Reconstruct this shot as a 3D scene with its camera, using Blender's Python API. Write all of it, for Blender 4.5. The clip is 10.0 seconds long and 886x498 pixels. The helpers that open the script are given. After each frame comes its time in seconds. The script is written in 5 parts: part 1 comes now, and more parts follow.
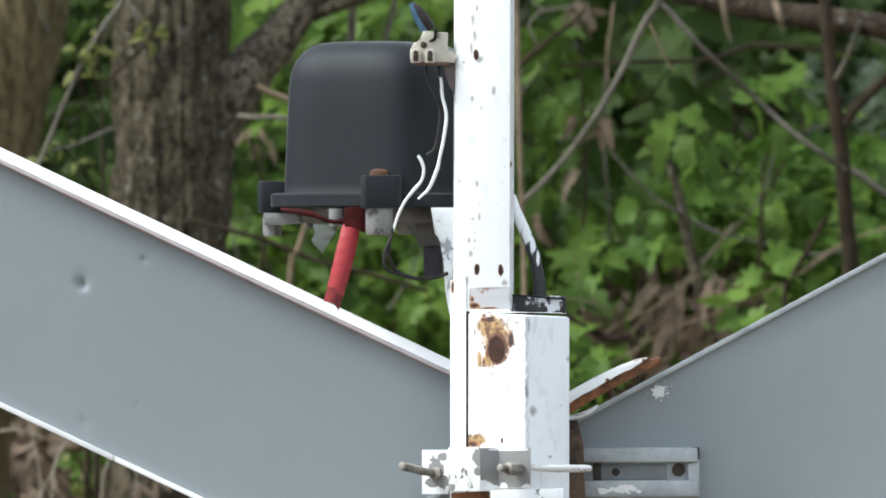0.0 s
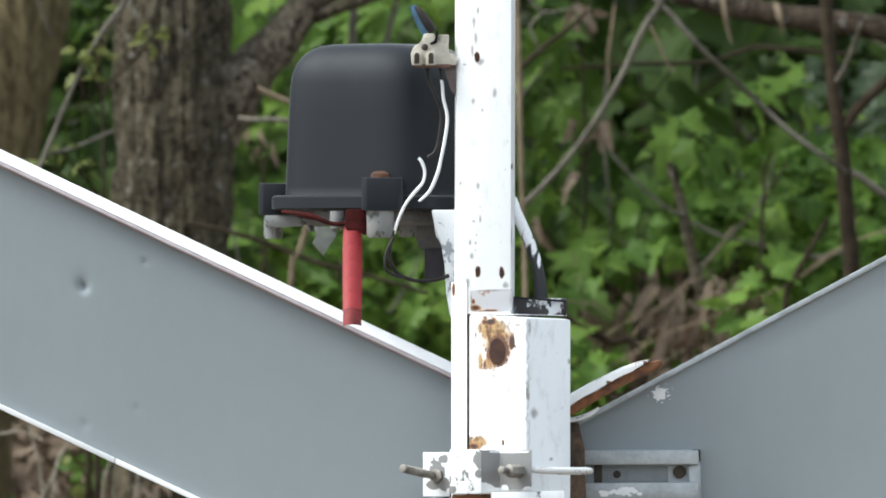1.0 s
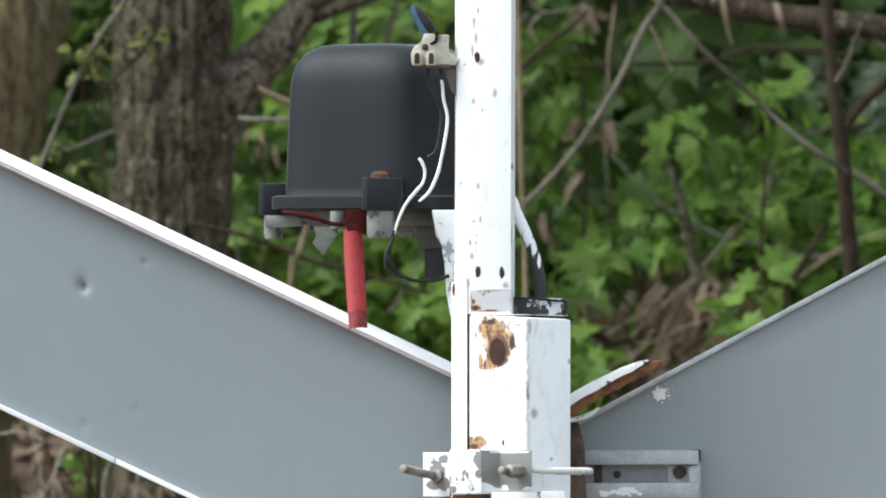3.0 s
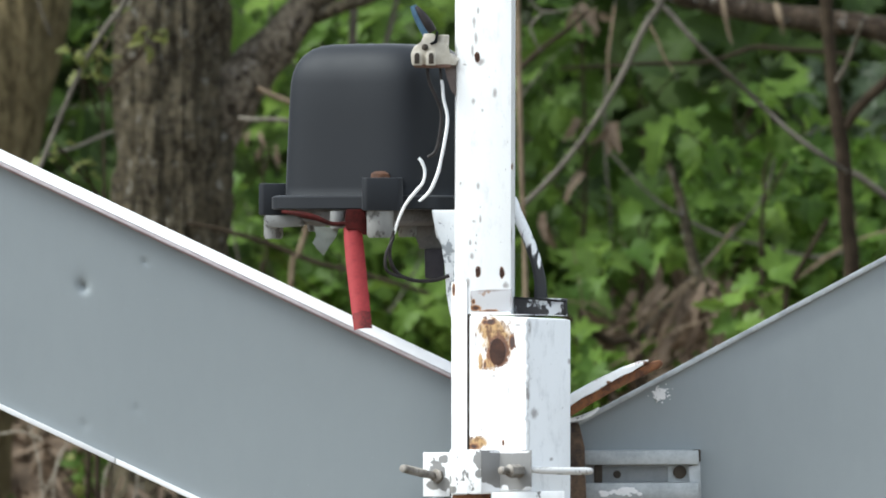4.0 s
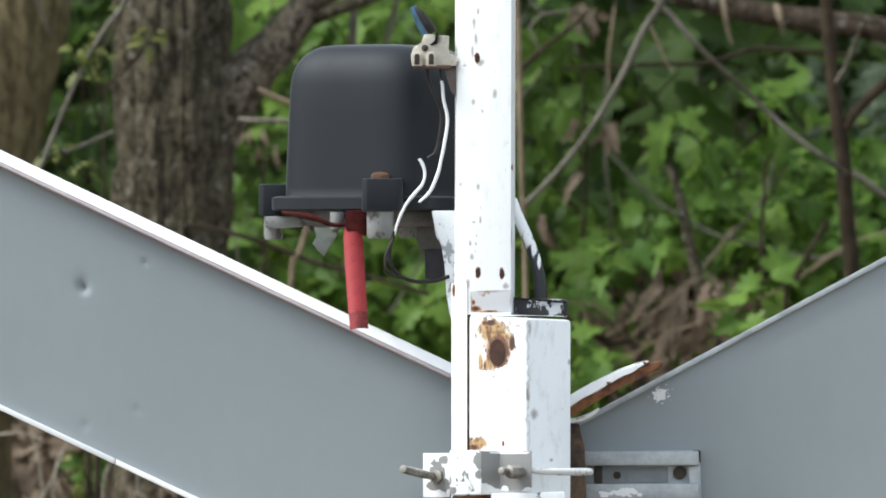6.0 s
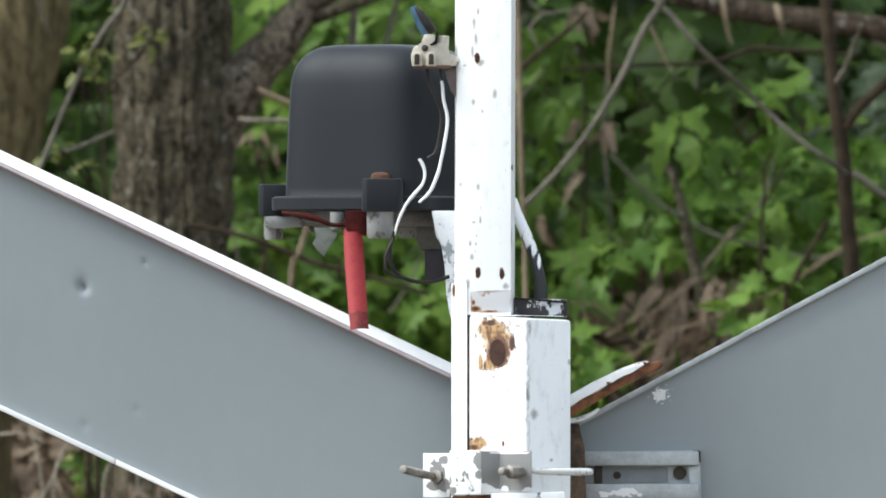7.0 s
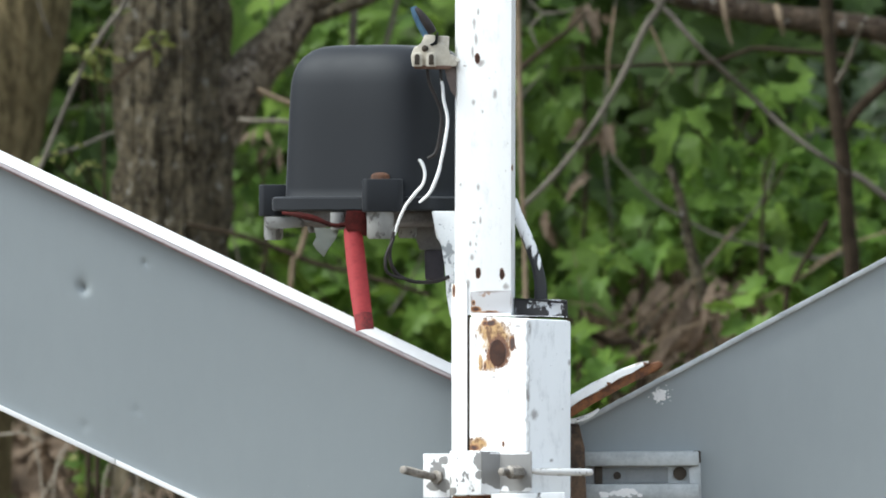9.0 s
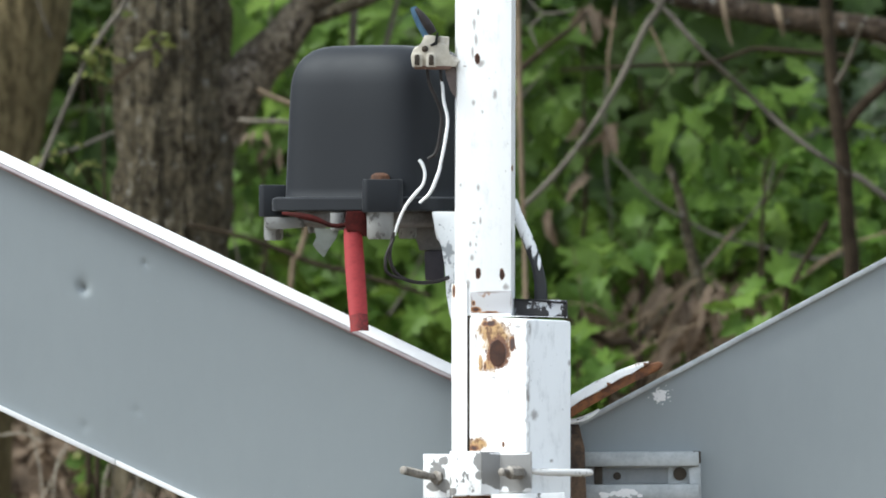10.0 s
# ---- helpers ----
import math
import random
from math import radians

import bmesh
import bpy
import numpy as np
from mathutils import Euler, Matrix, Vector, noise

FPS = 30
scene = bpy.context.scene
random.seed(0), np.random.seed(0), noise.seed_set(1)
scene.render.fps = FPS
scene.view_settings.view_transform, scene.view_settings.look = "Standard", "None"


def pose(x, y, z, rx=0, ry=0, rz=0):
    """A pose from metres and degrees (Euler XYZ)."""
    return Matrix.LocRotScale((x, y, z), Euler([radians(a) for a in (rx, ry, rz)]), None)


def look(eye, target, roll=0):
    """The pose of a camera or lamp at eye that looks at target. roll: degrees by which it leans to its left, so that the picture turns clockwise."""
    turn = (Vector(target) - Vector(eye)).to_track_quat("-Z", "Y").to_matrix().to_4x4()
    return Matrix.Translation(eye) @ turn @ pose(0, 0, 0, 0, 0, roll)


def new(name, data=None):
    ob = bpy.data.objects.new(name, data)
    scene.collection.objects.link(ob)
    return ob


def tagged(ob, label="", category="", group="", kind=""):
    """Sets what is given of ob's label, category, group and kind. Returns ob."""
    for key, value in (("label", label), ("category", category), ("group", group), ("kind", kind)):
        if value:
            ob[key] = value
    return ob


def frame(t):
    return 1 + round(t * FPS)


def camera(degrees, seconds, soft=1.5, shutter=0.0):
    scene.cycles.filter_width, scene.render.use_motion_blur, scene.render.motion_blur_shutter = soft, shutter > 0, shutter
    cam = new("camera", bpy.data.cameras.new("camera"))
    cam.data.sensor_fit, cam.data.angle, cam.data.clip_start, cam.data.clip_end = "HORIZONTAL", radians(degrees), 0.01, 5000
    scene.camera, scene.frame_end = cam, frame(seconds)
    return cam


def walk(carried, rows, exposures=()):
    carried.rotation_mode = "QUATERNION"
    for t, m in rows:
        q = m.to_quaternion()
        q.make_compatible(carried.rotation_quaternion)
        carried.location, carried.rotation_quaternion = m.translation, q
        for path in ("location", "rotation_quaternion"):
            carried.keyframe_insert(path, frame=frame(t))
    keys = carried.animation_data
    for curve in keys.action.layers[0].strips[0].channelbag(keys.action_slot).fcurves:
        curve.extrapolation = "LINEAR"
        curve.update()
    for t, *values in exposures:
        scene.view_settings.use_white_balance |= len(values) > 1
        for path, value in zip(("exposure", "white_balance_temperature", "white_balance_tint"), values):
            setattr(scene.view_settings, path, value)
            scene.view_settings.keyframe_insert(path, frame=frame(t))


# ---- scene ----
cam = camera(4.273, 10.0, soft=1.85)

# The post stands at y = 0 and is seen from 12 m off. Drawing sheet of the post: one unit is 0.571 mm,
# u runs to the right, v runs down, and (784, 441) lies on the line of sight, 2.2 m above the ground.
UNIT, REACH, EYE_Z = 0.000571, 12.0, 2.2
cam.data.dof.use_dof = True
cam.data.dof.focus_distance = REACH
cam.data.dof.aperture_fstop = 19


def P(u, v, y=0.0):
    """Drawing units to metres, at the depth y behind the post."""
    k = UNIT * (1 + y / REACH)
    return Vector(((u - 784) * k, y, EYE_Z + (441 - v) * k))


def aim(du, dv):
    """The camera's pose when its aim is off by so many drawing units."""
    return look((0, -REACH, EYE_Z), P(784 - du, 441 - dv))


# ---- camera ----
walk(cam, [(0.0, aim(-2, -4.3)), (0.1, aim(-1.5, -2.4)), (0.3, aim(-0.4, -0.4)), (0.5, aim(-0.3, -0.2)), (2.5, aim(0, 0)),
           (4.5, aim(0, 0)), (5.0, aim(0, 1.2)), (7.0, aim(0, 1.5)), (7.5, aim(0.6, 2.4)), (8.5, aim(0.2, 2.0)), (10.0, aim(0.2, 2.8))],
     exposures=[(0.0, 1.65), (10.0, 1.65)])

# ---- light: bright overcast ----
SUN_ELEV, SUN_TURN = 48, -77
world = bpy.data.worlds.new("sky")
scene.world = world
world.use_nodes = True
wn, wl = world.node_tree.nodes, world.node_tree.links
wn.clear()
sky = wn.new("ShaderNodeTexSky")
sky.sky_type, sky.sun_disc = "NISHITA", False
sky.sun_elevation, sky.sun_rotation = radians(SUN_ELEV), radians(180 - SUN_TURN)
veil = wn.new("ShaderNodeMix")
veil.data_type = "RGBA"
veil.inputs["Factor"].default_value = 0.6
veil.inputs["B"].default_value = (7.2, 8.0, 8.6, 1)
bg = wn.new("ShaderNodeBackground")
bg.inputs["Strength"].default_value = 0.070
wo = wn.new("ShaderNodeOutputWorld")
wl.new(sky.outputs[0], veil.inputs["A"])
wl.new(veil.outputs["Result"], bg.inputs["Color"])
wl.new(bg.outputs[0], wo.inputs[0])
sun = new("sun", bpy.data.lights.new("sun", "SUN"))
sun.data.energy, sun.data.angle, sun.data.color = 1.9, radians(22), (0.96, 1.0, 0.97)
sun.matrix_world = look((math.sin(radians(SUN_TURN)) * 10, -math.cos(radians(SUN_TURN)) * 10, 10 * math.tan(radians(SUN_ELEV))), (0, 0, 0))


# ---- materials ----
class Graph:
    """A small helper to wire node materials."""

    def __init__(self, name):
        self.m = bpy.data.materials.new(name)
        self.m.use_nodes = True
        self.t = self.m.node_tree
        self.b = self.t.nodes["Principled BSDF"]
        self.out = self.t.nodes["Material Output"]
        self.co = self.add("ShaderNodeTexCoord").outputs["Object"]

    def add(self, kind, **values):
        n = self.t.nodes.new(kind)
        for k, v in values.items():
            setattr(n, k, v)
        return n

    def put(self, value, socket):
        if hasattr(value, "is_output"):
            self.t.links.new(value, socket)
        else:
            socket.default_value = value

    def noise(self, scale, detail=5, rough=0.55, stretch=(1, 1, 1), off=0.0, distort=0.0):
        mp = self.add("ShaderNodeMapping")
        self.put(self.co, mp.inputs["Vector"])
        mp.inputs["Scale"].default_value = stretch
        mp.inputs["Location"].default_value = (off, off * 0.7, off * 1.3)
        n = self.add("ShaderNodeTexNoise")
        self.put(mp.outputs[0], n.inputs["Vector"])
        n.inputs["Scale"].default_value, n.inputs["Detail"].default_value = scale, detail
        n.inputs["Roughness"].default_value, n.inputs["Distortion"].default_value = rough, distort
        return n.outputs["Fac"]

    def ramp(self, fac, lo, hi, a=0.0, b=1.0):
        n = self.add("ShaderNodeMapRange", interpolation_type="SMOOTHSTEP")
        self.put(fac, n.inputs["Value"])
        for k, v in (("From Min", lo), ("From Max", hi), ("To Min", a), ("To Max", b)):
            self.put(v, n.inputs[k])
        return n.outputs[0]

    def math(self, op, a, b=0.0):
        n = self.add("ShaderNodeMath", operation=op)
        self.put(a, n.inputs[0])
        self.put(b, n.inputs[1])
        return n.outputs[0]

    def mix(self, fac, a, b):
        n = self.add("ShaderNodeMix", data_type="RGBA")
        self.put(fac, n.inputs["Factor"])
        for v, s in ((a, "A"), (b, "B")):
            self.put((*v, 1) if isinstance(v, tuple) else v, n.inputs[s])
        return n.outputs["Result"]

    def bump(self, height, depth):
        n = self.add("ShaderNodeBump")
        n.inputs["Strength"].default_value, n.inputs["Distance"].default_value = 1.0, depth
        self.put(height, n.inputs["Height"])
        self.put(n.outputs[0], self.b.inputs["Normal"])

    def blot(self, centre, ru, rv, wobble):
        """1 in the middle of a blot of that size, falling to 0 past its ragged edge."""
        s = self.add("ShaderNodeVectorMath", operation="SUBTRACT")
        self.put(self.co, s.inputs[0])
        s.inputs[1].default_value = centre
        d = self.add("ShaderNodeVectorMath", operation="MULTIPLY")
        self.put(s.outputs[0], d.inputs[0])
        d.inputs[1].default_value = (1 / (ru * UNIT), 0.0, 1 / (rv * UNIT))
        n = self.add("ShaderNodeVectorMath", operation="LENGTH")
        self.put(d.outputs[0], n.inputs[0])
        return self.math("SUBTRACT", 1.6, self.math("ADD", n.outputs["Value"], self.math("MULTIPLY", wobble, 1.3)))


def surface(name, c1, c2, scale, rough=0.6, metal=0.0, depth=0.0002, stretch=(1, 1, 1), spec=0.5, lo=0.35, hi=0.65, uneven=0.08):
    """A plain worn surface: two tones at a coarse and a fine scale, with relief."""
    g = Graph(name)
    n1 = g.noise(scale, 6, 0.6, stretch)
    n2 = g.noise(scale * 7, 4, 0.6, stretch, 3.1)
    f = g.math("ADD", g.math("MULTIPLY", n1, 0.65), g.math("MULTIPLY", n2, 0.35))
    g.put(g.mix(g.ramp(f, lo, hi), c1, c2), g.b.inputs["Base Color"])
    g.put(g.ramp(n2, 0.3, 0.7, rough - uneven, rough + uneven), g.b.inputs["Roughness"])
    g.b.inputs["Metallic"].default_value = metal
    g.b.inputs["Specular IOR Level"].default_value = spec
    if depth:
        g.bump(g.math("ADD", n1, g.math("MULTIPLY", n2, 0.5)), depth)
    return g.m


RUST, RUST_DARK, RUST_PALE = (0.13, 0.048, 0.018), (0.035, 0.014, 0.009), (0.34, 0.18, 0.075)


def painted(name, base, under, spots, chips=0.72, rough=0.45, tan=(), hearts=(), smears=(), mottle=0.3, dirt=0.25, flake=70, bare=()):
    """Old paint: grime, chips down to what lies under, and rust. Each mark is (place, ru, rv):
    spots are small rusty blots, bare ones flaked patches, tan pale rust runs, hearts eaten-through rust, smears grey dirt."""
    g = Graph(name)
    grime = g.ramp(g.noise(14, 6, 0.65, (1, 1, 0.35)), 0.45, 0.8)
    col = g.mix(g.math("MULTIPLY", grime, dirt), base, (0.42, 0.41, 0.39))
    patch = g.ramp(g.noise(75, 6, 0.75, (1, 1, 0.4), 14), 0.50, 0.72)
    col = g.mix(g.math("MULTIPLY", patch, mottle), col, (0.36, 0.37, 0.38))
    speck = g.ramp(g.noise(230, 3, 0.6, (1.0, 1, 0.6), 5), 0.69, 0.75)
    col = g.mix(g.math("MULTIPLY", speck, 0.6), col, (0.14, 0.12, 0.10))
    chip = g.ramp(g.noise(flake, 6, 0.7, (1, 1, 0.8), 9), chips, chips + 0.025)
    col = g.mix(chip, col, under)
    wob = g.noise(150, 5, 0.7, (1, 1, 0.8), 2)

    def marks(rows):
        top = None
        for place, ru, rv in rows:
            b = g.blot(place, ru, rv, wob)
            top = b if top is None else g.math("MAXIMUM", top, b)
        return top

    if bare:
        col = g.mix(g.ramp(marks(bare), 0.0, 0.12), col, under)
    if smears:
        col = g.mix(g.math("MULTIPLY", g.ramp(marks(smears), 0.0, 0.8), 0.68), col, (0.16, 0.13, 0.115))
    if tan:
        m = marks(tan)
        col = g.mix(g.math("MULTIPLY", g.ramp(m, -0.25, 0.45), 0.95), col, (0.34, 0.190, 0.055))
        rim = g.math("MULTIPLY", g.ramp(m, -0.2, 0.0), g.ramp(m, 0.34, 0.12))
        col = g.mix(g.math("MULTIPLY", rim, g.ramp(g.noise(60, 4, 0.7, (1, 1, 0.8), 41), 0.50, 0.58)), col, (0.085, 0.030, 0.010))
        col = g.mix(g.math("MULTIPLY", g.ramp(g.noise(120, 4, 0.7, (1, 1, 0.7), 21), 0.45, 0.6), g.ramp(m, 0.0, 0.5)), col, (0.11, 0.048, 0.016))
        col = g.mix(g.math("MULTIPLY", g.ramp(g.noise(95, 4, 0.6, (1, 1, 1), 31), 0.56, 0.70), g.ramp(m, 0.5, 0.2)), col, base)
    if spots:
        m = marks(spots)
        col = g.mix(g.ramp(m, -0.1, 0.3), col, RUST_PALE)
        col = g.mix(g.ramp(m, 0.15, 0.45), col, RUST)
        col = g.mix(g.ramp(m, 0.5, 0.75), col, RUST_DARK)
    if hearts:
        m = marks(hearts)
        col = g.mix(g.ramp(m, -0.1, 0.12), col, RUST)
        col = g.mix(g.ramp(m, 0.08, 0.4), col, RUST_DARK)
    g.put(col, g.b.inputs["Base Color"])
    g.put(g.ramp(chip, 0, 1, rough, 0.75), g.b.inputs["Roughness"])
    g.bump(g.math("SUBTRACT", g.noise(260, 4), g.math("MULTIPLY", chip, 0.9)), 0.0002)
    return g.m


WHITE = (0.80, 0.81, 0.82)
M_BELL = surface("grey_cast_housing", (0.0038, 0.0046, 0.0070), (0.0056, 0.0066, 0.0094), 5, 0.65, 0, 0.0, spec=0.38, uneven=0.02)
M_BELL.node_tree.nodes["Principled BSDF"].inputs["Specular Tint"].default_value = (0.93, 0.97, 1.0, 1)
M_BELL.node_tree.nodes["Principled BSDF"].inputs["Sheen Weight"].default_value = 0.36
M_BELL.node_tree.nodes["Principled BSDF"].inputs["Sheen Roughness"].default_value = 0.24
M_CAST = painted("grey_painted_casting", (0.20, 0.20, 0.195), (0.10, 0.095, 0.09), [], 0.58, flake=45)
M_ALU = surface("dull_aluminium", (0.31, 0.33, 0.34), (0.47, 0.49, 0.50), 30, 0.5, 0.35, 0.0001)
M_STUD = surface("weathered_stud", (0.11, 0.095, 0.08), (0.32, 0.295, 0.265), 90, 0.6, 0.4, 0.0003)
M_RED = surface("red_tape", (0.215, 0.021, 0.024), (0.305, 0.034, 0.037), 40, 0.55, 0, 0.0005, spec=0.25)
M_RED_DARK = surface("dark_red_tape", (0.022, 0.006, 0.005), (0.07, 0.012, 0.011), 60, 0.85, 0, 0.0004, spec=0.1)
M_BEIGE = surface("beige_plastic", (0.42, 0.38, 0.31), (0.54, 0.50, 0.43), 60, 0.5)
# M_HOLE: dark brown metal; on gaps, slots and holes its tone stands for shade
M_HOLE = surface("dark_metal_and_recess", (0.026, 0.019, 0.013), (0.060, 0.044, 0.030), 80, 0.6, 0.3)
M_HOLE_RED = surface("rusted_hollow", (0.022, 0.008, 0.005), (0.062, 0.023, 0.012), 90, 0.9)
M_BLACK = surface("black_rubber", (0.006, 0.006, 0.007), (0.012, 0.012, 0.013), 50, 0.7, spec=0.15)
M_BLUE = surface("blue_sleeve", (0.03, 0.075, 0.13), (0.05, 0.115, 0.18), 60, 0.4)
M_WIRE_W = surface("white_insulation", (0.70, 0.71, 0.72), (0.80, 0.80, 0.80), 80, 0.35)
M_WIRE_D = surface("dark_insulation", (0.012, 0.010, 0.010), (0.03, 0.025, 0.024), 80, 0.55, spec=0.25)
M_RUSTY = surface("rusted_steel", (0.05, 0.018, 0.009), (0.22, 0.085, 0.030), 70, 0.85, 0, 0.0006)
M_RIM = surface("white_rim", (0.78, 0.77, 0.77), (0.84, 0.83, 0.83), 20, 0.4)
M_RIM_FACE = surface("pinkish_rim_face", (0.42, 0.36, 0.375), (0.50, 0.45, 0.46), 40, 0.5)
M_PINK = surface("faded_red_border", (0.33, 0.21, 0.22), (0.40, 0.29, 0.30), 40, 0.5)
M_LITTER = surface("leaf_litter", (0.07, 0.045, 0.025), (0.13, 0.10, 0.05), 3, 0.9, 0, 0.02)
M_DRY = surface("dry_stalk", (0.12, 0.088, 0.058), (0.23, 0.175, 0.12), 30, 0.9, 0, 0.001, spec=0.1)
M_STRAW = surface("bleached_straw", (0.24, 0.205, 0.16), (0.36, 0.32, 0.26), 30, 0.85, 0, 0.0005, spec=0.1)
M_TWIG = surface("grey_twig_bark", (0.070, 0.062, 0.050), (0.155, 0.138, 0.112), 25, 0.9, 0, 0.001, spec=0.1)
M_STEM = surface("dark_stem_bark", (0.020, 0.014, 0.009), (0.050, 0.037, 0.024), 25, 0.9, 0, 0.001, spec=0.1)


def bark(name, low, high, tint, grain=(0.25, 0.6), size=36):
    g = Graph(name)
    ridge = g.noise(size, 6, 0.7, (1, 1, grain[0]), 0, 0.8)
    plate = g.noise(130, 6, 0.8, (1, 1, grain[1]), 4, 0.6)
    f = g.math("ADD", g.math("MULTIPLY", ridge, 0.45), g.math("MULTIPLY", plate, 0.55))
    col = g.mix(g.ramp(f, 0.40, 0.60), low, high)
    lichen = g.ramp(g.noise(95, 6, 0.75, (1, 1, 0.6), 11), 0.58, 0.64)
    g.put(g.mix(g.math("MULTIPLY", lichen, 0.75), col, tint), g.b.inputs["Base Color"])
    g.b.inputs["Roughness"].default_value = 0.92
    g.b.inputs["Specular IOR Level"].default_value = 0.12
    g.bump(f, 0.012)
    return g.m


M_BARK = bark("furrowed_bark", (0.014, 0.011, 0.007), (0.140, 0.117, 0.077), (0.30, 0.29, 0.26), (0.45, 0.8), 60)
M_BARK_LIMB = bark("rough_limb_bark", (0.018, 0.013, 0.009), (0.255, 0.212, 0.155), (0.48, 0.41, 0.36), (0.7, 0.8), 52)
M_BARK_BROWN = bark("brown_bough_bark", (0.026, 0.018, 0.012), (0.150, 0.110, 0.078), (0.48, 0.46, 0.42), (1.0, 1.0))
M_BARK_OLIVE = bark("olive_bark", (0.072, 0.056, 0.028), (0.260, 0.205, 0.110), (0.22, 0.19, 0.11), (0.16, 0.3), 60)


def leafy(name, tones, gloss=0.5, through_light=0.35):
    """Leaves: one tone per leaf, faint veins, and light that passes through the blade."""
    g = Graph(name)
    r = g.add("ShaderNodeNewGeometry").outputs["Random Per Island"]
    o = g.add("ShaderNodeObjectInfo").outputs["Random"]
    r = g.math("FRACT", g.math("ADD", r, o))
    cr = g.add("ShaderNodeValToRGB")
    cr.color_ramp.elements[0].color, cr.color_ramp.elements[1].color = (*tones[0], 1), (*tones[-1], 1)
    for i, c in enumerate(tones[1:-1], 1):
        cr.color_ramp.elements.new(i / (len(tones) - 1)).color = (*c, 1)
    g.put(r, cr.inputs[0])
    mottle = g.ramp(g.noise(45, 4), 0.3, 0.7, 0.6, 1.3)
    n = g.add("ShaderNodeVectorMath", operation="SCALE")
    g.put(cr.outputs[0], n.inputs[0])
    g.put(mottle, n.inputs["Scale"])
    g.put(n.outputs[0], g.b.inputs["Base Color"])
    g.b.inputs["Roughness"].default_value = gloss
    g.b.inputs["Specular IOR Level"].default_value = 0.2
    tr = g.add("ShaderNodeBsdfTranslucent")
    g.put(n.outputs[0], tr.inputs["Color"])
    mx = g.add("ShaderNodeMixShader")
    mx.inputs[0].default_value = through_light
    g.put(g.b.outputs[0], mx.inputs[1])
    g.put(tr.outputs[0], mx.inputs[2])
    g.put(mx.outputs[0], g.out.inputs["Surface"])
    return g.m


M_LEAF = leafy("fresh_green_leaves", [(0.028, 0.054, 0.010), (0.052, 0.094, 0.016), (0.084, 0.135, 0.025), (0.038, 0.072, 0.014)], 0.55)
M_LEAF_NEAR = leafy("bright_green_leaves", [(0.060, 0.120, 0.018), (0.112, 0.205, 0.030), (0.172, 0.272, 0.048), (0.076, 0.150, 0.024), (0.145, 0.238, 0.040)], 0.5, 0.40)
M_LEAF_MID = leafy("broad_green_leaves", [(0.054, 0.104, 0.016), (0.080, 0.142, 0.022), (0.104, 0.174, 0.030), (0.066, 0.120, 0.020)], 0.55, 0.4)
M_LEAF_YOUNG = leafy("yellow_green_young_leaves", [(0.110, 0.125, 0.030), (0.180, 0.190, 0.050), (0.085, 0.110, 0.026)], 0.5, 0.4)
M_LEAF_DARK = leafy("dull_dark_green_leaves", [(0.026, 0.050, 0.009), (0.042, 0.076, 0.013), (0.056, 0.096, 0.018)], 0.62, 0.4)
# far leaves: shade deep in the wood is put into darker greens
M_LEAF_FAR = leafy("shade_toned_leaves", [(0.024, 0.046, 0.010), (0.042, 0.074, 0.015), (0.064, 0.102, 0.024)], 0.45)
# greyed blue-green tones imitate the sky's sheen on glossy leaves
M_LEAF_SKYLIT = leafy("skylit_blue_green_leaves", [(0.042, 0.066, 0.032), (0.080, 0.108, 0.060), (0.058, 0.084, 0.044)], 0.42, 0.25)
M_LEAF_DRY = leafy("withered_leaves", [(0.125, 0.088, 0.062), (0.275, 0.208, 0.150), (0.190, 0.138, 0.100)], 0.8, 0.3)


# ---- building tools ----
def place_of(ob):
    p = Vector()
    while ob:
        p, ob = p + ob.location, ob.parent
    return p


def thing(name, at, label, category, group=""):
    ob = new(name)
    ob.empty_display_size = 0.05
    ob.location = at
    return tagged(ob, label, category, group)


def part(name, bm, material, parent=None, label="", smooth=True):
    """Links a bmesh, built in world metres, as one mesh under its thing or part."""
    me = bpy.data.meshes.new(name)
    if parent:
        bmesh.ops.translate(bm, verts=bm.verts, vec=-place_of(parent))
    bmesh.ops.recalc_face_normals(bm, faces=bm.faces)
    bm.to_mesh(me)
    bm.free()
    for f in me.polygons:
        f.use_smooth = smooth
    if smooth:
        me.set_sharp_from_angle(angle=radians(38))
    for m in material if isinstance(material, (list, tuple)) else [material]:
        me.materials.append(m)
    ob = new(name, me)
    ob.parent = parent
    if label:
        ob["label"] = label
    return ob


def solid(bm, near, far, bevel=0.0):
    """A closed body between two loops of points."""
    a, b = [bm.verts.new(p) for p in near], [bm.verts.new(p) for p in far]
    faces = [bm.faces.new(a), bm.faces.new(list(reversed(b)))]
    for i in range(len(a)):
        j = (i + 1) % len(a)
        faces.append(bm.faces.new((a[j], a[i], b[i], b[j])))
    if bevel:
        edges = list({e for f in faces for e in f.edges})
        bmesh.ops.bevel(bm, geom=edges, offset=bevel, segments=2, affect="EDGES", profile=0.6)
    return bm


def plate(outline, y0, y1, bevel=0.0008, bm=None):
    """A body with an outline in (u, v), between two depths."""
    bm = bm or bmesh.new()
    mid = (y0 + y1) / 2
    lo, hi = [P(u, v, mid) for u, v in outline], [P(u, v, mid) for u, v in outline]
    for p in lo:
        p.y = y0
    for p in hi:
        p.y = y1
    return solid(bm, lo, hi, bevel)


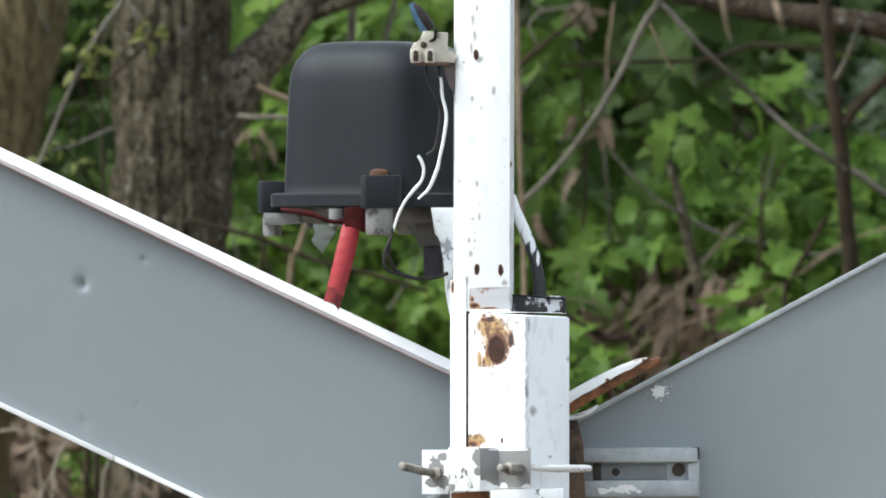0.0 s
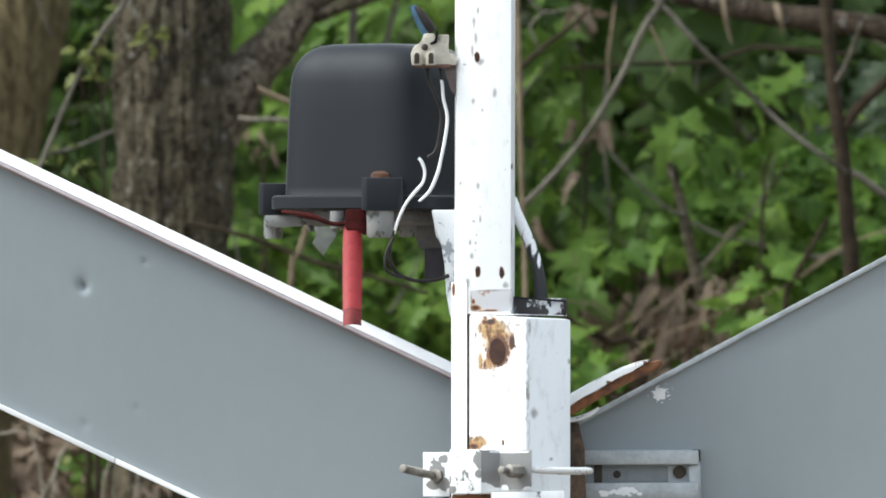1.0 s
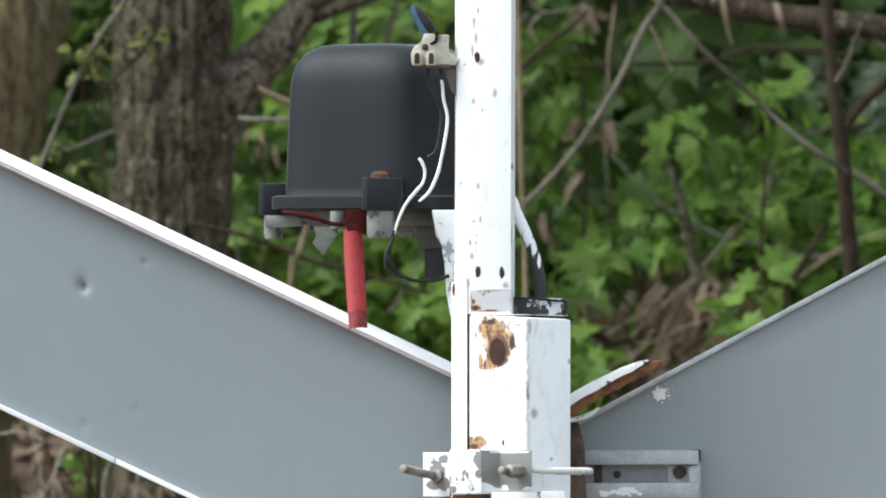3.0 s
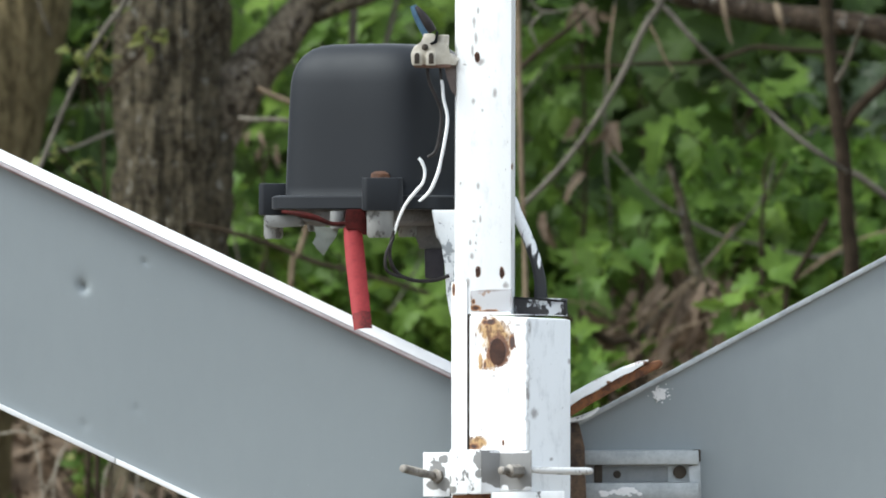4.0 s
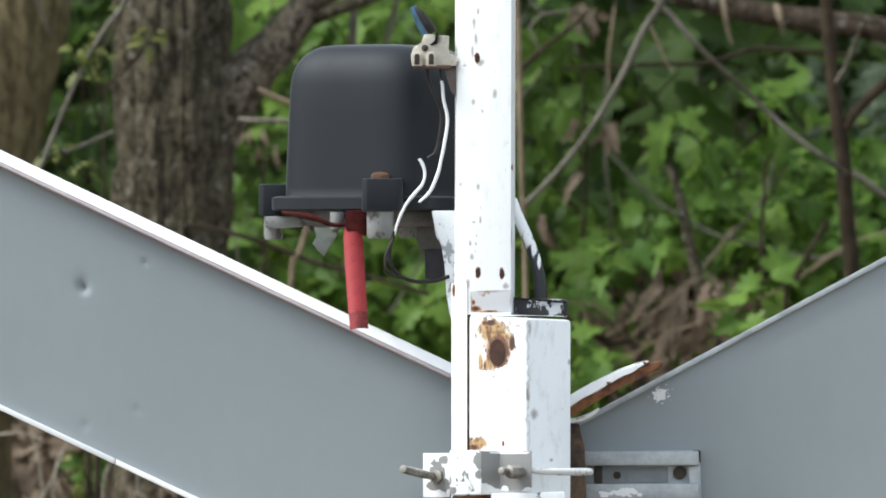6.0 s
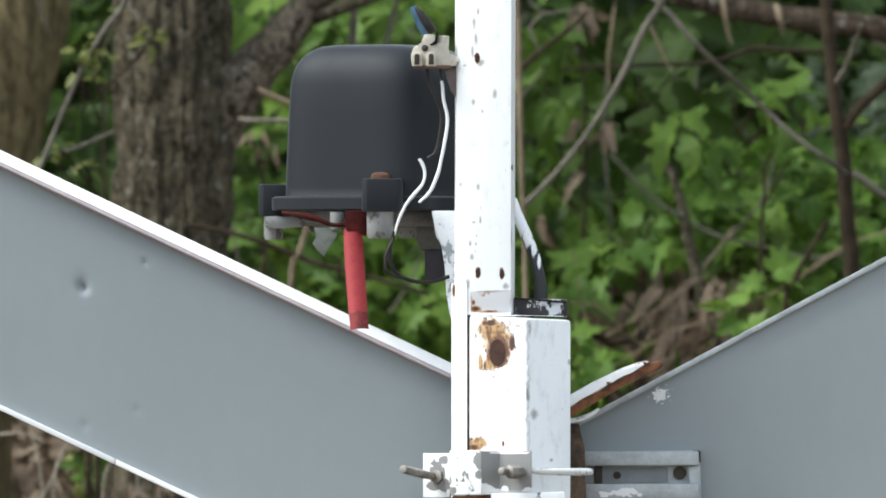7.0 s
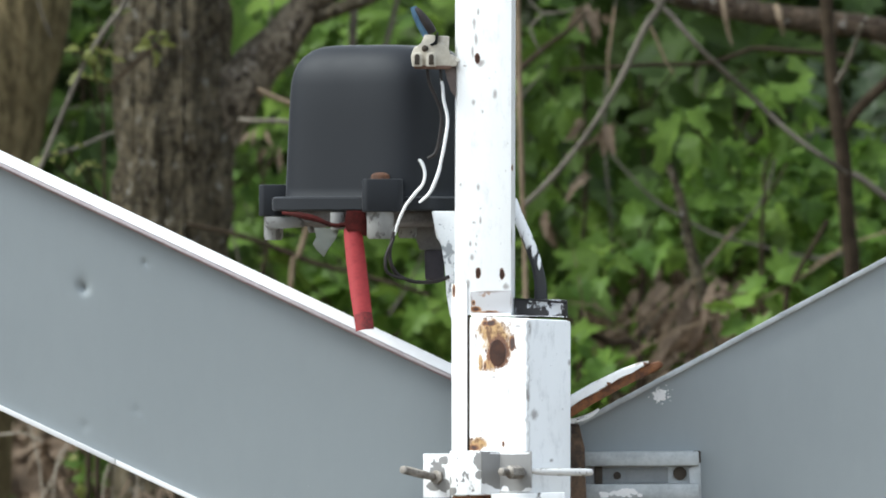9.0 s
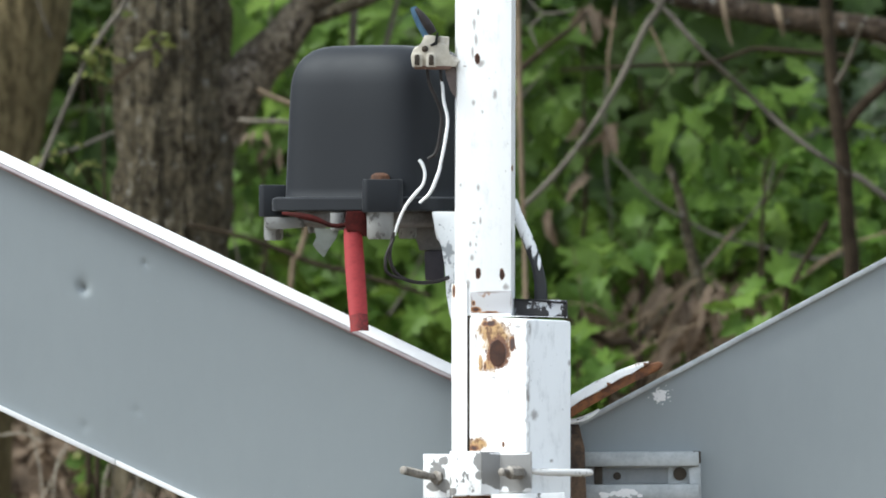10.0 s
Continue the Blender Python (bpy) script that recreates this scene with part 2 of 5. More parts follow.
def upright(plan, v0, v1, bevel=0.001, lean=0.0, tilt=0.0, bm=None):
    """A body with a plan in (u, y), from v0 down to v1. lean: its foot's shift in u; tilt: the fall of its top per unit of u."""
    bm = bm or bmesh.new()
    u0 = min(u for u, _ in plan)
    return solid(bm, [P(u, v0 + (u - u0) * tilt, y) for u, y in plan], [P(u + lean, v1, y) for u, y in plan], bevel)


def smooth_path(points, steps):
    """Catmull-Rom through rows of numbers."""
    rows = [np.array(p, float) for p in points]
    rows = [2 * rows[0] - rows[1], *rows, 2 * rows[-1] - rows[-2]]
    out = []
    for a, b, c, d in zip(rows, rows[1:], rows[2:], rows[3:]):
        for i in range(steps):
            t = i / steps
            out.append(0.5 * (2 * b + (c - a) * t + (2 * a - 5 * b + 4 * c - d) * t * t + (3 * b - a - 3 * c + d) * t ** 3))
    return out + [rows[-2]]


def furrow(bm, u, r, y, sides, depth, width):
    """Cuts long wavering furrows into an upright trunk; sides: how far round each runs, as a share of the radius."""
    k = UNIT * (1 + y / REACH)
    mid = P(u, 0, y)
    for p in bm.verts:
        if p.co.y > mid.y + 0.02:
            continue
        for n, at in enumerate(sides):
            x = (at + 0.035 * noise.noise(Vector((n * 7.3, 0, p.co.z * 9)))) * r * k
            cut = math.exp(-((p.co.x - mid.x - x) / (width * k)) ** 2) * (0.55 + 0.6 * noise.noise(Vector((n * 3.1, 5, p.co.z * 14))))
            p.co += Vector((mid.x - p.co.x, mid.y - p.co.y, 0)) * max(0, cut) * depth
    return bm


def sweep(points, sides=10, steps=6, rough=0.0, bm=None, grain=30.0, seed=0.0):
    """A round body along (u, v, y, radius) with the radius in drawing units at that depth; rough: relief as a share of the radius."""
    bm = bm or bmesh.new()
    path = smooth_path(points, steps)
    mids = [P(u, v, y) for u, v, y, _ in path]
    rings = []
    side = None
    for i, (q, row) in enumerate(zip(mids, path)):
        way = (mids[min(i + 1, len(mids) - 1)] - mids[max(i - 1, 0)]).normalized()
        if side is None:
            side = way.orthogonal().normalized()
        side = (side - way * side.dot(way)).normalized()
        up = way.cross(side)
        r = max(row[3], 0.2) * UNIT * (1 + row[2] / REACH)
        ring = []
        for k in range(sides):
            a = 2 * math.pi * k / sides
            d = side * math.cos(a) + up * math.sin(a)
            p = q + d * r
            if rough:
                s = Vector((p.x * grain, p.y * grain, p.z * grain * 0.3 + seed))
                p = q + d * r * (1 + rough * (noise.fractal(s, 1.0, 2.0, 4) * 0.9 + 0.5 * noise.noise(s * 0.3)))
            ring.append(bm.verts.new(p))
        rings.append(ring)
    for a, b in zip(rings, rings[1:]):
        for k in range(sides):
            j = (k + 1) % sides
            bm.faces.new((a[k], a[j], b[j], b[k]))
    bm.faces.new(list(reversed(rings[0])))
    bm.faces.new(rings[-1])
    return bm


def lathe(profile, u, y, sides=64, bm=None):
    """A turned body about an upright axis: profile in (radius, v), closed on the axis at both ends."""
    bm = bm or bmesh.new()
    k = UNIT * (1 + y / REACH)
    rings = []
    for r, v in profile:
        c = P(u, v, y)
        if r == 0:
            rings.append([bm.verts.new(c)])
        else:
            rings.append([bm.verts.new(c + Vector((math.cos(a), math.sin(a), 0)) * r * k) for a in (2 * math.pi * i / sides for i in range(sides))])
    for a, b in zip(rings, rings[1:]):
        for i in range(sides):
            j = (i + 1) % sides
            ring = [a[i % len(a)], a[j % len(a)], b[j % len(b)], b[i % len(b)]]
            bm.faces.new(list(dict.fromkeys(ring)))
    return bm


def cushion(profile, u, y, turn, sides=96):
    """A body like a turned one, but on a square plan with well rounded corners, turned about its axis; the profile's radius is half its breadth seen so."""
    bm = bmesh.new()
    k = UNIT * (1 + y / REACH)
    plan = []
    for i in range(sides):
        a = 2 * math.pi * i / sides
        c, s = math.cos(a), math.sin(a)
        r = (abs(c) ** 4.6 + abs(s) ** 4.6) ** (-1 / 4.6)
        plan.append(Matrix.Rotation(-radians(turn), 3, "Z") @ Vector((c * r, s * r, 0)))
    reach = max(p.x for p in plan)
    rings = []
    for r, v in profile:
        mid = P(u, v, y)
        rings.append([bm.verts.new(mid)] if r == 0 else [bm.verts.new(mid + p * (r * k / reach)) for p in plan])
    for a, b in zip(rings, rings[1:]):
        for i in range(sides):
            j = (i + 1) % sides
            bm.faces.new(list(dict.fromkeys([a[i % len(a)], a[j % len(a)], b[j % len(b)], b[i % len(b)]])))
    return bm


def rod(a, b, r, sides=14, bm=None, bevel=0.0006):
    """A straight round bar from a to b, in metres."""
    bm = bm or bmesh.new()
    a, b = Vector(a), Vector(b)
    way = (b - a).normalized()
    s = way.orthogonal().normalized()
    t = way.cross(s)
    loop = [s * math.cos(2 * math.pi * i / sides) * r + t * math.sin(2 * math.pi * i / sides) * r for i in range(sides)]
    if not bevel:
        return solid(bm, [a + p for p in loop], [b + p for p in loop])
    rows = [[a + p * 0.75 for p in loop], [a + way * bevel + p for p in loop], [b - way * bevel + p for p in loop], [b + p * 0.75 for p in loop]]
    rows = [[bm.verts.new(p) for p in row] for row in rows]
    for x, y in zip(rows, rows[1:]):
        for i in range(sides):
            j = (i + 1) % sides
            bm.faces.new((x[i], x[j], y[j], y[i]))
    bm.faces.new(list(reversed(rows[0])))
    bm.faces.new(rows[-1])
    return bm


# ---- ground and far woods ----
def ground():
    bm = bmesh.new()
    n = 60
    grid = [[bm.verts.new((x, y, 0.05 * noise.noise(Vector((x * 0.6, y * 0.6, 0))) if abs(x) < 15 and abs(y) < 20 else 0))
             for x in (math.copysign(abs(i / n * 2 - 1) ** 3 * 600, i / n * 2 - 1) for i in range(n + 1))]
            for y in (math.copysign(abs(j / n * 2 - 1) ** 3 * 600, j / n * 2 - 1) for j in range(n + 1))]
    for a, b in zip(grid, grid[1:]):
        for i in range(n):
            bm.faces.new((a[i], a[i + 1], b[i + 1], b[i]))
    tagged(part("ground", bm, M_LITTER), "brown leaf litter and soil at the wood's edge", "ground", kind="structure")


ground()

# ---- the post ----
GROUND_V = 441 + EYE_Z / UNIT


def signpost():
    post = thing("signpost", P(918, GROUND_V, 0), "white painted steel post with flaking paint and rusty bolt holes", "signpost")
    L = place_of(post)
    at = lambda u, v: tuple(P(u, v, 0) - L)
    m_low = painted("white_tube_paint", (0.83, 0.84, 0.85), (0.34, 0.32, 0.30), [(at(859, 570), 9, 7), (at(905, 604), 6, 15), (at(867, 628), 7, 16), (at(838, 790), 12, 7), (at(890, 783), 3, 7), (at(858, 646), 3, 10)], 0.74,
                    tan=[(at(881, 604), 30, 42), (at(868, 582), 26, 24), (at(845, 782), 20, 13), (at(868, 642), 16, 16), (at(850, 640), 6, 18)], hearts=[(at(881, 622), 20, 30), (at(906, 606), 6, 14), (at(868, 570), 9, 6)],
                    smears=[(at(852, 760), 4, 10), (at(873, 665), 7, 6), (at(936, 580), 7, 20), (at(933, 690), 5, 30), (at(1007, 640), 4, 9), (at(975, 812), 6, 6), (at(945, 730), 10, 14), (at(828, 690), 4, 12), (at(842, 600), 3, 26), (at(848, 700), 4, 10), (at(915, 575), 12, 5), (at(900, 690), 3, 14)], mottle=0.34)
    m_up = painted("white_post_paint", WHITE, (0.36, 0.34, 0.32), [(at(906, 296), 2, 7), (at(803, 512), 3.5, 14)], 0.79, hearts=[(at(845, 102), 5, 10), (at(846, 482), 5, 11), (at(888, 484), 5, 11)],
                   smears=[(at(839, 40), 4.5, 18), (at(842, 68), 5, 20), (at(836, 90), 4, 16), (at(838, 180), 5, 9), (at(835, 454), 5, 9), (at(842, 430), 3, 5), (at(876, 165), 6, 13), (at(850, 110), 12, 10), (at(832, 430), 3, 7), (at(815, 325), 3, 5), (at(822, 115), 5, 2), (at(846, 330), 4, 9), (at(838, 392), 5, 4), (at(895, 505), 9, 10), (at(828, 500), 5, 12), (at(846, 20), 3, 9), (at(905, 420), 2, 30), (at(850, 388), 3, 10)], mottle=0.28)
    # the square tube stands cornerwise to the view
    part("tube", upright([(829, -0.022), (931, -0.062), (1012, -0.018), (909, 0.03)], 557, GROUND_V + 60, 0.004, -4, 0.045), m_low, post)
    bead = [(932 + random.uniform(-3, 3), v, -0.0588 + random.uniform(-0.0003, 0.0006), 3.8 + 0.5 * math.sin(v * 0.3) + random.uniform(-1.2, 1.2)) for v in range(566, 800, 7)]
    part("weld_bead", sweep(bead, 8, 2, 0.15), painted("dirty_weld_paint", (0.66, 0.67, 0.68), (0.30, 0.28, 0.27), [], 0.58), post)
    part("edge_strip", upright([(799, 0.004), (802, -0.0065), (826.5, -0.0130), (827, 0.02), (801, 0.03)], 500, GROUND_V + 60, 0.0004), m_up, post)
    # dark strip set into the open seam; its colour stands for shade there
    part("joint", upright([(823, -0.007), (832, -0.007), (832, 0.01), (823, 0.01)], 514, GROUND_V, 0), M_HOLE, post, "dark strip standing for the shade in the open seam")
    part("upper_post", upright([(808, 0.004), (812, -0.008), (908, -0.0265), (915, -0.004), (914, 0.025), (810, 0.03)], -900, 556, 0.0015, -4), m_up, post)
    patch = upright([(832, -0.0140), (905, -0.0281), (905, -0.020), (832, -0.004)], 514, 552, 0.001, 1, -0.04)
    part("end_plate", patch, painted("grimy_white_paint", (0.40, 0.395, 0.41), (0.28, 0.20, 0.16), [(at(842, 545), 15, 6), (at(866, 550), 20, 3), (at(838, 534), 4, 6)], 0.60, smears=[(at(868, 514), 40, 4), (at(834, 532), 4, 20), (at(905, 530), 4, 18), (at(870, 552), 40, 5)]), post, "grimy white end plate")
    for u, v in ((845, 102), (846, 482), (888, 484)):
        ring = [(u + 3.6 * math.cos(a), v + 7 * math.sin(a)) for a in (i * math.pi / 6 for i in range(12))]
        front = -0.008 - 0.0185 * (u - 812) / 96
        part("screw_hole", plate(ring, front - 0.0013, front + 0.004, 0), M_HOLE_RED, post, "rusty screw hole")
    ring = [(880 + 14 * math.cos(a), 623 + 24 * math.sin(a)) for a in (i * math.pi / 8 for i in range(16))]
    face = lambda u: -0.022 - 0.000392 * (u - 829)
    hole = solid(bmesh.new(), [P(u, v, face(u) - 0.0006) for u, v in ring], [P(u, v, face(u) + 0.004) for u, v in ring])
    part("rusted_hole", hole, M_HOLE_RED, post, "dark rusted bolt hole")
    # small plate welded on top of the tube, with a rubber cap beside the upper post
    part("top_plate", upright([(833, -0.02), (931, -0.056), (1004, -0.016), (909, 0.028)], 553, 558, 0.0005, 0, 0.04), m_low, post)
    return post


POST = signpost()


def cable_cap(cap):
    bm = upright([(909, -0.016), (1001, -0.02), (1004, 0.0), (1000, 0.026), (911, 0.028)], 526, 561, 0.003, 1, 0.03)
    g = painted("paint_splashed_rubber", (0.010, 0.008, 0.009), (0.40, 0.41, 0.43), [], 0.53, 0.7, mottle=0.0, dirt=0.0, flake=46)
    body = part("cap", bm, g, cap, "black rubber cap splashed with white paint")
    rim = sweep([(909, 527, -0.017, 1.6), (955, 530, -0.02, 1.8), (1002, 534, -0.019, 2)], 8, 4, 0.1)
    part("lip", rim, M_BLACK, body)


cable_cap(POST)


def feed_cable():
    c = thing("cable", P(958, 530, 0.0), "black cable with white overpaint bending into the rubber cap", "cable")
    L = place_of(c)
    run = [(906, 352, 0.012, 9), (916, 380, 0.01, 9.5), (930, 412, 0.006, 10), (941, 440, 0.003, 10), (950, 468, 0.0, 10), (956, 500, 0.0, 11), (957, 532, 0.0, 12)]
    g = Graph("overpainted_cable_skin")
    wob, fine = g.noise(150, 5, 0.75, (1, 1, 0.5), 2), g.noise(320, 4, 0.7, (1, 1, 0.4), 6)
    paint = None
    for u, v, ru, rv in ((908, 362, 20, 36), (922, 392, 15, 30), (934, 416, 11, 24), (945, 438, 6, 20), (954, 462, 4, 16)):
        b = g.blot(tuple(P(u, v, 0) - L), ru, rv, wob)
        paint = b if paint is None else g.math("MAXIMUM", paint, b)
    paint = g.ramp(g.math("ADD", paint, g.math("MULTIPLY", fine, 0.7)), 0.36, 0.62)
    g.put(g.mix(paint, (0.016, 0.016, 0.018), g.mix(g.ramp(fine, 0.58, 0.72), WHITE, (0.40, 0.39, 0.39))), g.b.inputs["Base Color"])
    g.b.inputs["Roughness"].default_value = 0.5
    g.bump(g.math("ADD", paint, g.math("MULTIPLY", fine, 0.4)), 0.0004)
    part("sheath", sweep(run, 16, 8), g.m, c, "black cable sheath with flaking white overpaint")


feed_cable()


# ---- the crossed sign seen from behind ----
def board_paint():
    g = Graph("grey_sheet_back")
    n1, n2 = g.noise(2.6, 5, 0.5), g.noise(60, 5, 0.6, (1, 1, 0.4), 4)
    f = g.math("ADD", g.math("MULTIPLY", n1, 0.8), g.math("MULTIPLY", n2, 0.2))
    col = g.mix(g.ramp(f, 0.3, 0.7), (0.248, 0.274, 0.284), (0.280, 0.306, 0.315))
    speck = g.ramp(g.noise(210, 2, 0.5, (1, 1, 1), 8), 0.74, 0.78)
    col = g.mix(g.math("MULTIPLY", speck, 0.25), col, (0.5, 0.5, 0.5))
    g.put(col, g.b.inputs["Base Color"])
    g.b.inputs["Roughness"].default_value = 0.55
    g.b.inputs["Specular IOR Level"].default_value = 0.3
    return g


def sheet(outline, y0, y1, dents, nu=150, nv=50):
    """A sheet with real dents: each (u, v, radius, depth)."""
    (ua, va), (ub, vb), (uc, vc), (ud, vd) = outline
    bm = bmesh.new()
    rows = []
    for depth in (y0, y1):
        grid = []
        for i in range(nu + 1):
            s = i / nu
            row = []
            for j in range(nv + 1):
                t = j / nv
                u = (ua * (1 - s) + ub * s) * (1 - t) + (ud * (1 - s) + uc * s) * t
                v = (va * (1 - s) + vb * s) * (1 - t) + (vd * (1 - s) + vc * s) * t
                p = P(u, v, (y0 + y1) / 2)
                p.y = depth
                for du, dv, r, d in dents:
                    p.y += d * math.exp(-((u - du) ** 2 + (v - dv) ** 2) / r ** 2)
                p.y += 0.0006 * noise.noise(Vector((u * 0.004, v * 0.004, 3)))
                row.append(bm.verts.new(p))
            grid.append(row)
        rows.append(grid)
    a, b = rows
    for i in range(nu):
        for j in range(nv):
            bm.faces.new((a[i][j], a[i][j + 1], a[i + 1][j + 1], a[i + 1][j]))
            bm.faces.new((b[i][j], b[i + 1][j], b[i + 1][j + 1], b[i][j + 1]))
    for i in range(nu):
        for j in (0, nv):
            bm.faces.new((a[i][j], a[i + 1][j], b[i + 1][j], b[i][j]))
    for j in range(nv):
        for i in (0, nu):
            bm.faces.new((a[i][j], a[i][j + 1], b[i][j + 1], b[i][j]))
    return bm


def crossed_sign():
    g = board_paint()
    sign = thing("crossing_sign", P(1019, 971, 0.1), "crossed grey sheet-metal boards seen from the back, with pale rims", "traffic sign")
    # falling board, behind
    top = lambda u: 276 + 0.4725 * u
    low = lambda u: 719.5 + 0.4715 * u
    ua, ub = -190, 2150
    A = part("board", sheet([(ua, top(ua)), (ub, top(ub)), (ub, low(ub)), (ua, low(ua))], 0.100, 0.104,
                            [(147, 508, 8, 0.0060), (147, 497, 15, 0.0011), (257, 464, 5.5, 0.0030), (243, 724, 6, 0.0011), (150, 752, 8, 0.001)], 420, 80), g.m, sign, "grey dented sheet board")
    # the upper rim is folded over and slopes up and back to the sky
    rim = solid(bmesh.new(), [P(ua, top(ua) - 12, 0.101), P(ub, top(ub) - 12, 0.101), P(ub, top(ub) + 7, 0.088), P(ua, top(ua) + 9, 0.088)],
                [P(ua, top(ua) - 12, 0.112), P(ub, top(ub) - 12, 0.112), P(ub, top(ub) + 7, 0.0995), P(ua, top(ua) + 9, 0.0995)], 0.0012)
    part("top_rim", rim, M_RIM, A, "white folded rim")
    part("rim_face", plate([(ua, top(ua) + 9.5), (ub, top(ub) + 7.5), (ub, top(ub) + 14), (ua, top(ua) + 17)], 0.0885, 0.0998, 0.001), M_RIM_FACE, A, "pinkish grey rim face")
    part("border_line", plate([(ua, top(ua) + 17), (ub, top(ub) + 14), (ub, top(ub) + 17), (ua, top(ua) + 20)], 0.097, 0.0999, 0.0006), M_PINK, A, "faded red border line")
    for a, b in ((ua, 203), (204.5, ub)):
        part("bottom_rim", plate([(a, low(a) - 5), (b, low(b) - 5), (b, low(b) + 5), (a, low(a) + 5)], 0.094, 0.106, 0.001), M_RIM, A, "thin white rim")
    # rising board, in front
    top2 = lambda u: 458.5 + 0.534 * (1568 - u)
    low2 = lambda u: 911 + 0.532 * (1568 - u)
    ua, ub = -100, 2180
    B = part("board", sheet([(ua, top2(ua)), (ub, top2(ub)), (ub, low2(ub)), (ua, low2(ua))], 0.076, 0.080, []), g.m, sign, "grey sheet board")
    part("top_rim", plate([(ua, top2(ua) - 6), (ub, top2(ub) - 6), (ub, top2(ub) + 4), (ua, top2(ua) + 4)], 0.070, 0.084, 0.001), M_ALU, B, "thin pale metal rim")
    part("bottom_rim", plate([(ua, low2(ua) - 4), (ub, low2(ub) - 4), (ub, low2(ub) + 6), (ua, low2(ua) + 6)], 0.070, 0.084, 0.001), M_ALU, B, "thin pale metal rim")
    splash = bmesh.new()
    rs = random.Random(4)
    for i in range(70):
        u, v = 1168 + rs.gauss(0, 7), 698 + rs.gauss(0, 6)
        r = 0.8 + rs.uniform(3, 8) * math.exp(-math.hypot(u - 1168, v - 698) / 7)
        plate([(u + r * math.cos(k) * rs.uniform(0.6, 1.2), v + r * math.sin(k) * rs.uniform(0.6, 1.2)) for k in (j * 0.785 for j in range(8))], 0.0756 - 0.00002 * i, 0.0765, 0, splash)
    part("paint_splash", splash, M_RIM, B, "white paint splash")


crossed_sign()


def mount_rail():
    r = thing("mounting_rail", P(1130, 840, 0.07), "aluminium channel rail with slots bolted behind the board", "bracket")
    back = bmesh.new()
    plate([(1036, 797), (1238, 796), (1240, 900), (1036, 900)], 0.069, 0.0755, 0.0006, back)
    part("web", back, M_ALU, r)
    # the foot's dark tones hold both rust and the shade beside the tube
    part("rusty_foot", plate([(1004, 748), (1024, 748), (1034, 790), (1038, 900), (1004, 900)], 0.02, 0.0685, 0.001), surface("rust_and_shade_foot", (0.018, 0.012, 0.009), (0.15, 0.095, 0.06), 40, 0.85), r, "rust-stained bracket foot, darkened for the shaded gap beside the tube")
    for v0, v1 in ((798, 823), (855, 884)):
        part("flange", plate([(1034, v0), (1236, v0 - 1), (1237, v1 - 1), (1034, v1)], 0.052, 0.069, 0.0012), M_ALU, r)
    smear = bmesh.new()
    rs = random.Random(8)
    for i in range(46):
        u, q = 1095 + rs.gauss(0, 17), rs.uniform(1, 4)
        v = 874 - rs.random() * 10 * max(0, 1 - abs(u - 1105) / 40) + rs.gauss(0, 1.5)
        plate([(u + 1.6 * q * math.cos(k), v + q * math.sin(k)) for k in (j * 0.785 for j in range(8))], 0.0517 - 0.00002 * i, 0.0525, 0, smear)
    part("paint_smear", smear, M_RIM, r, "white paint smear")
    part("end_lip", plate([(1218, 826), (1239, 818), (1241, 884), (1222, 884)], 0.060, 0.0695, 0.001), M_ALU, r)
    # solid plates and discs, coloured darker for the shade inside the rail's recesses
    part("end_notch", plate([(1226, 796), (1240, 796), (1240, 817), (1226, 817)], 0.056, 0.0695, 0.001), M_HOLE, r, "dark plate standing for the shade in the open channel end")
    part("slot", plate([(1057, 827), (1182, 826), (1182, 853), (1057, 854)], 0.0672, 0.0688, 0.0004), surface("slot_shade", (0.20, 0.21, 0.22), (0.27, 0.28, 0.29), 30, 0.6, 0.3), r)
    part("slot_edge", plate([(1052, 824), (1066, 824), (1066, 856), (1052, 856)], 0.064, 0.0665, 0.0005), M_HOLE, r, "dark strip standing for the shade at the slot's end")
    for u, v, q in ((1203, 836, 12), (1092, 840, 7)):
        part("bolt_hole", rod(P(u, v, 0.0655), P(u, v, 0.069), q * UNIT, 16, bevel=0.0003), M_HOLE, r, "bolt hole as a dark disc, its shade in the colour")


mount_rail()


def bent_bar():
    b = thing("bent_bar", P(1012, 735, 0.0), "flat steel bar, white on top and rusted below, bent upwards", "steel bar")
    low = [(1000, 712), (1060, 684), (1120, 656), (1150, 641), (1168, 637), (1174, 643), (1168, 651), (1140, 664), (1100, 684), (1050, 712), (1002, 742)]
    part("bar", plate(low, -0.012, 0.03, 0.002), M_RUSTY, b)
    upper = [(1000, 703), (1050, 675), (1100, 651), (1130, 640), (1150, 637), (1140, 646), (1118, 655), (1100, 667), (1080, 674), (1060, 690), (1030, 704), (1000, 725)]
    part("painted_face", plate(upper, -0.014, 0.028, 0.0015), painted("flaking_bar_paint", WHITE, (0.15, 0.062, 0.026), [], 0.55, flake=60), b, "white flaking painted face")
    part("weld_foot", sweep([(1000, 742, 0.0, 5), (1020, 742, 0.0, 5), (1046, 732, 0.0, 4), (1060, 722, 0.0, 2)], 8, 3, 0.2), painted("foot_paint", WHITE, RUST_DARK, [], 0.6), b)


bent_bar()


def strap(points, v0, v1, thick):
    """A folded strip of metal along a plan line of (u, y)."""
    back = [(u, y + thick) for u, y in reversed(points)]
    return upright(points + back, v0, v1, 0.0006)


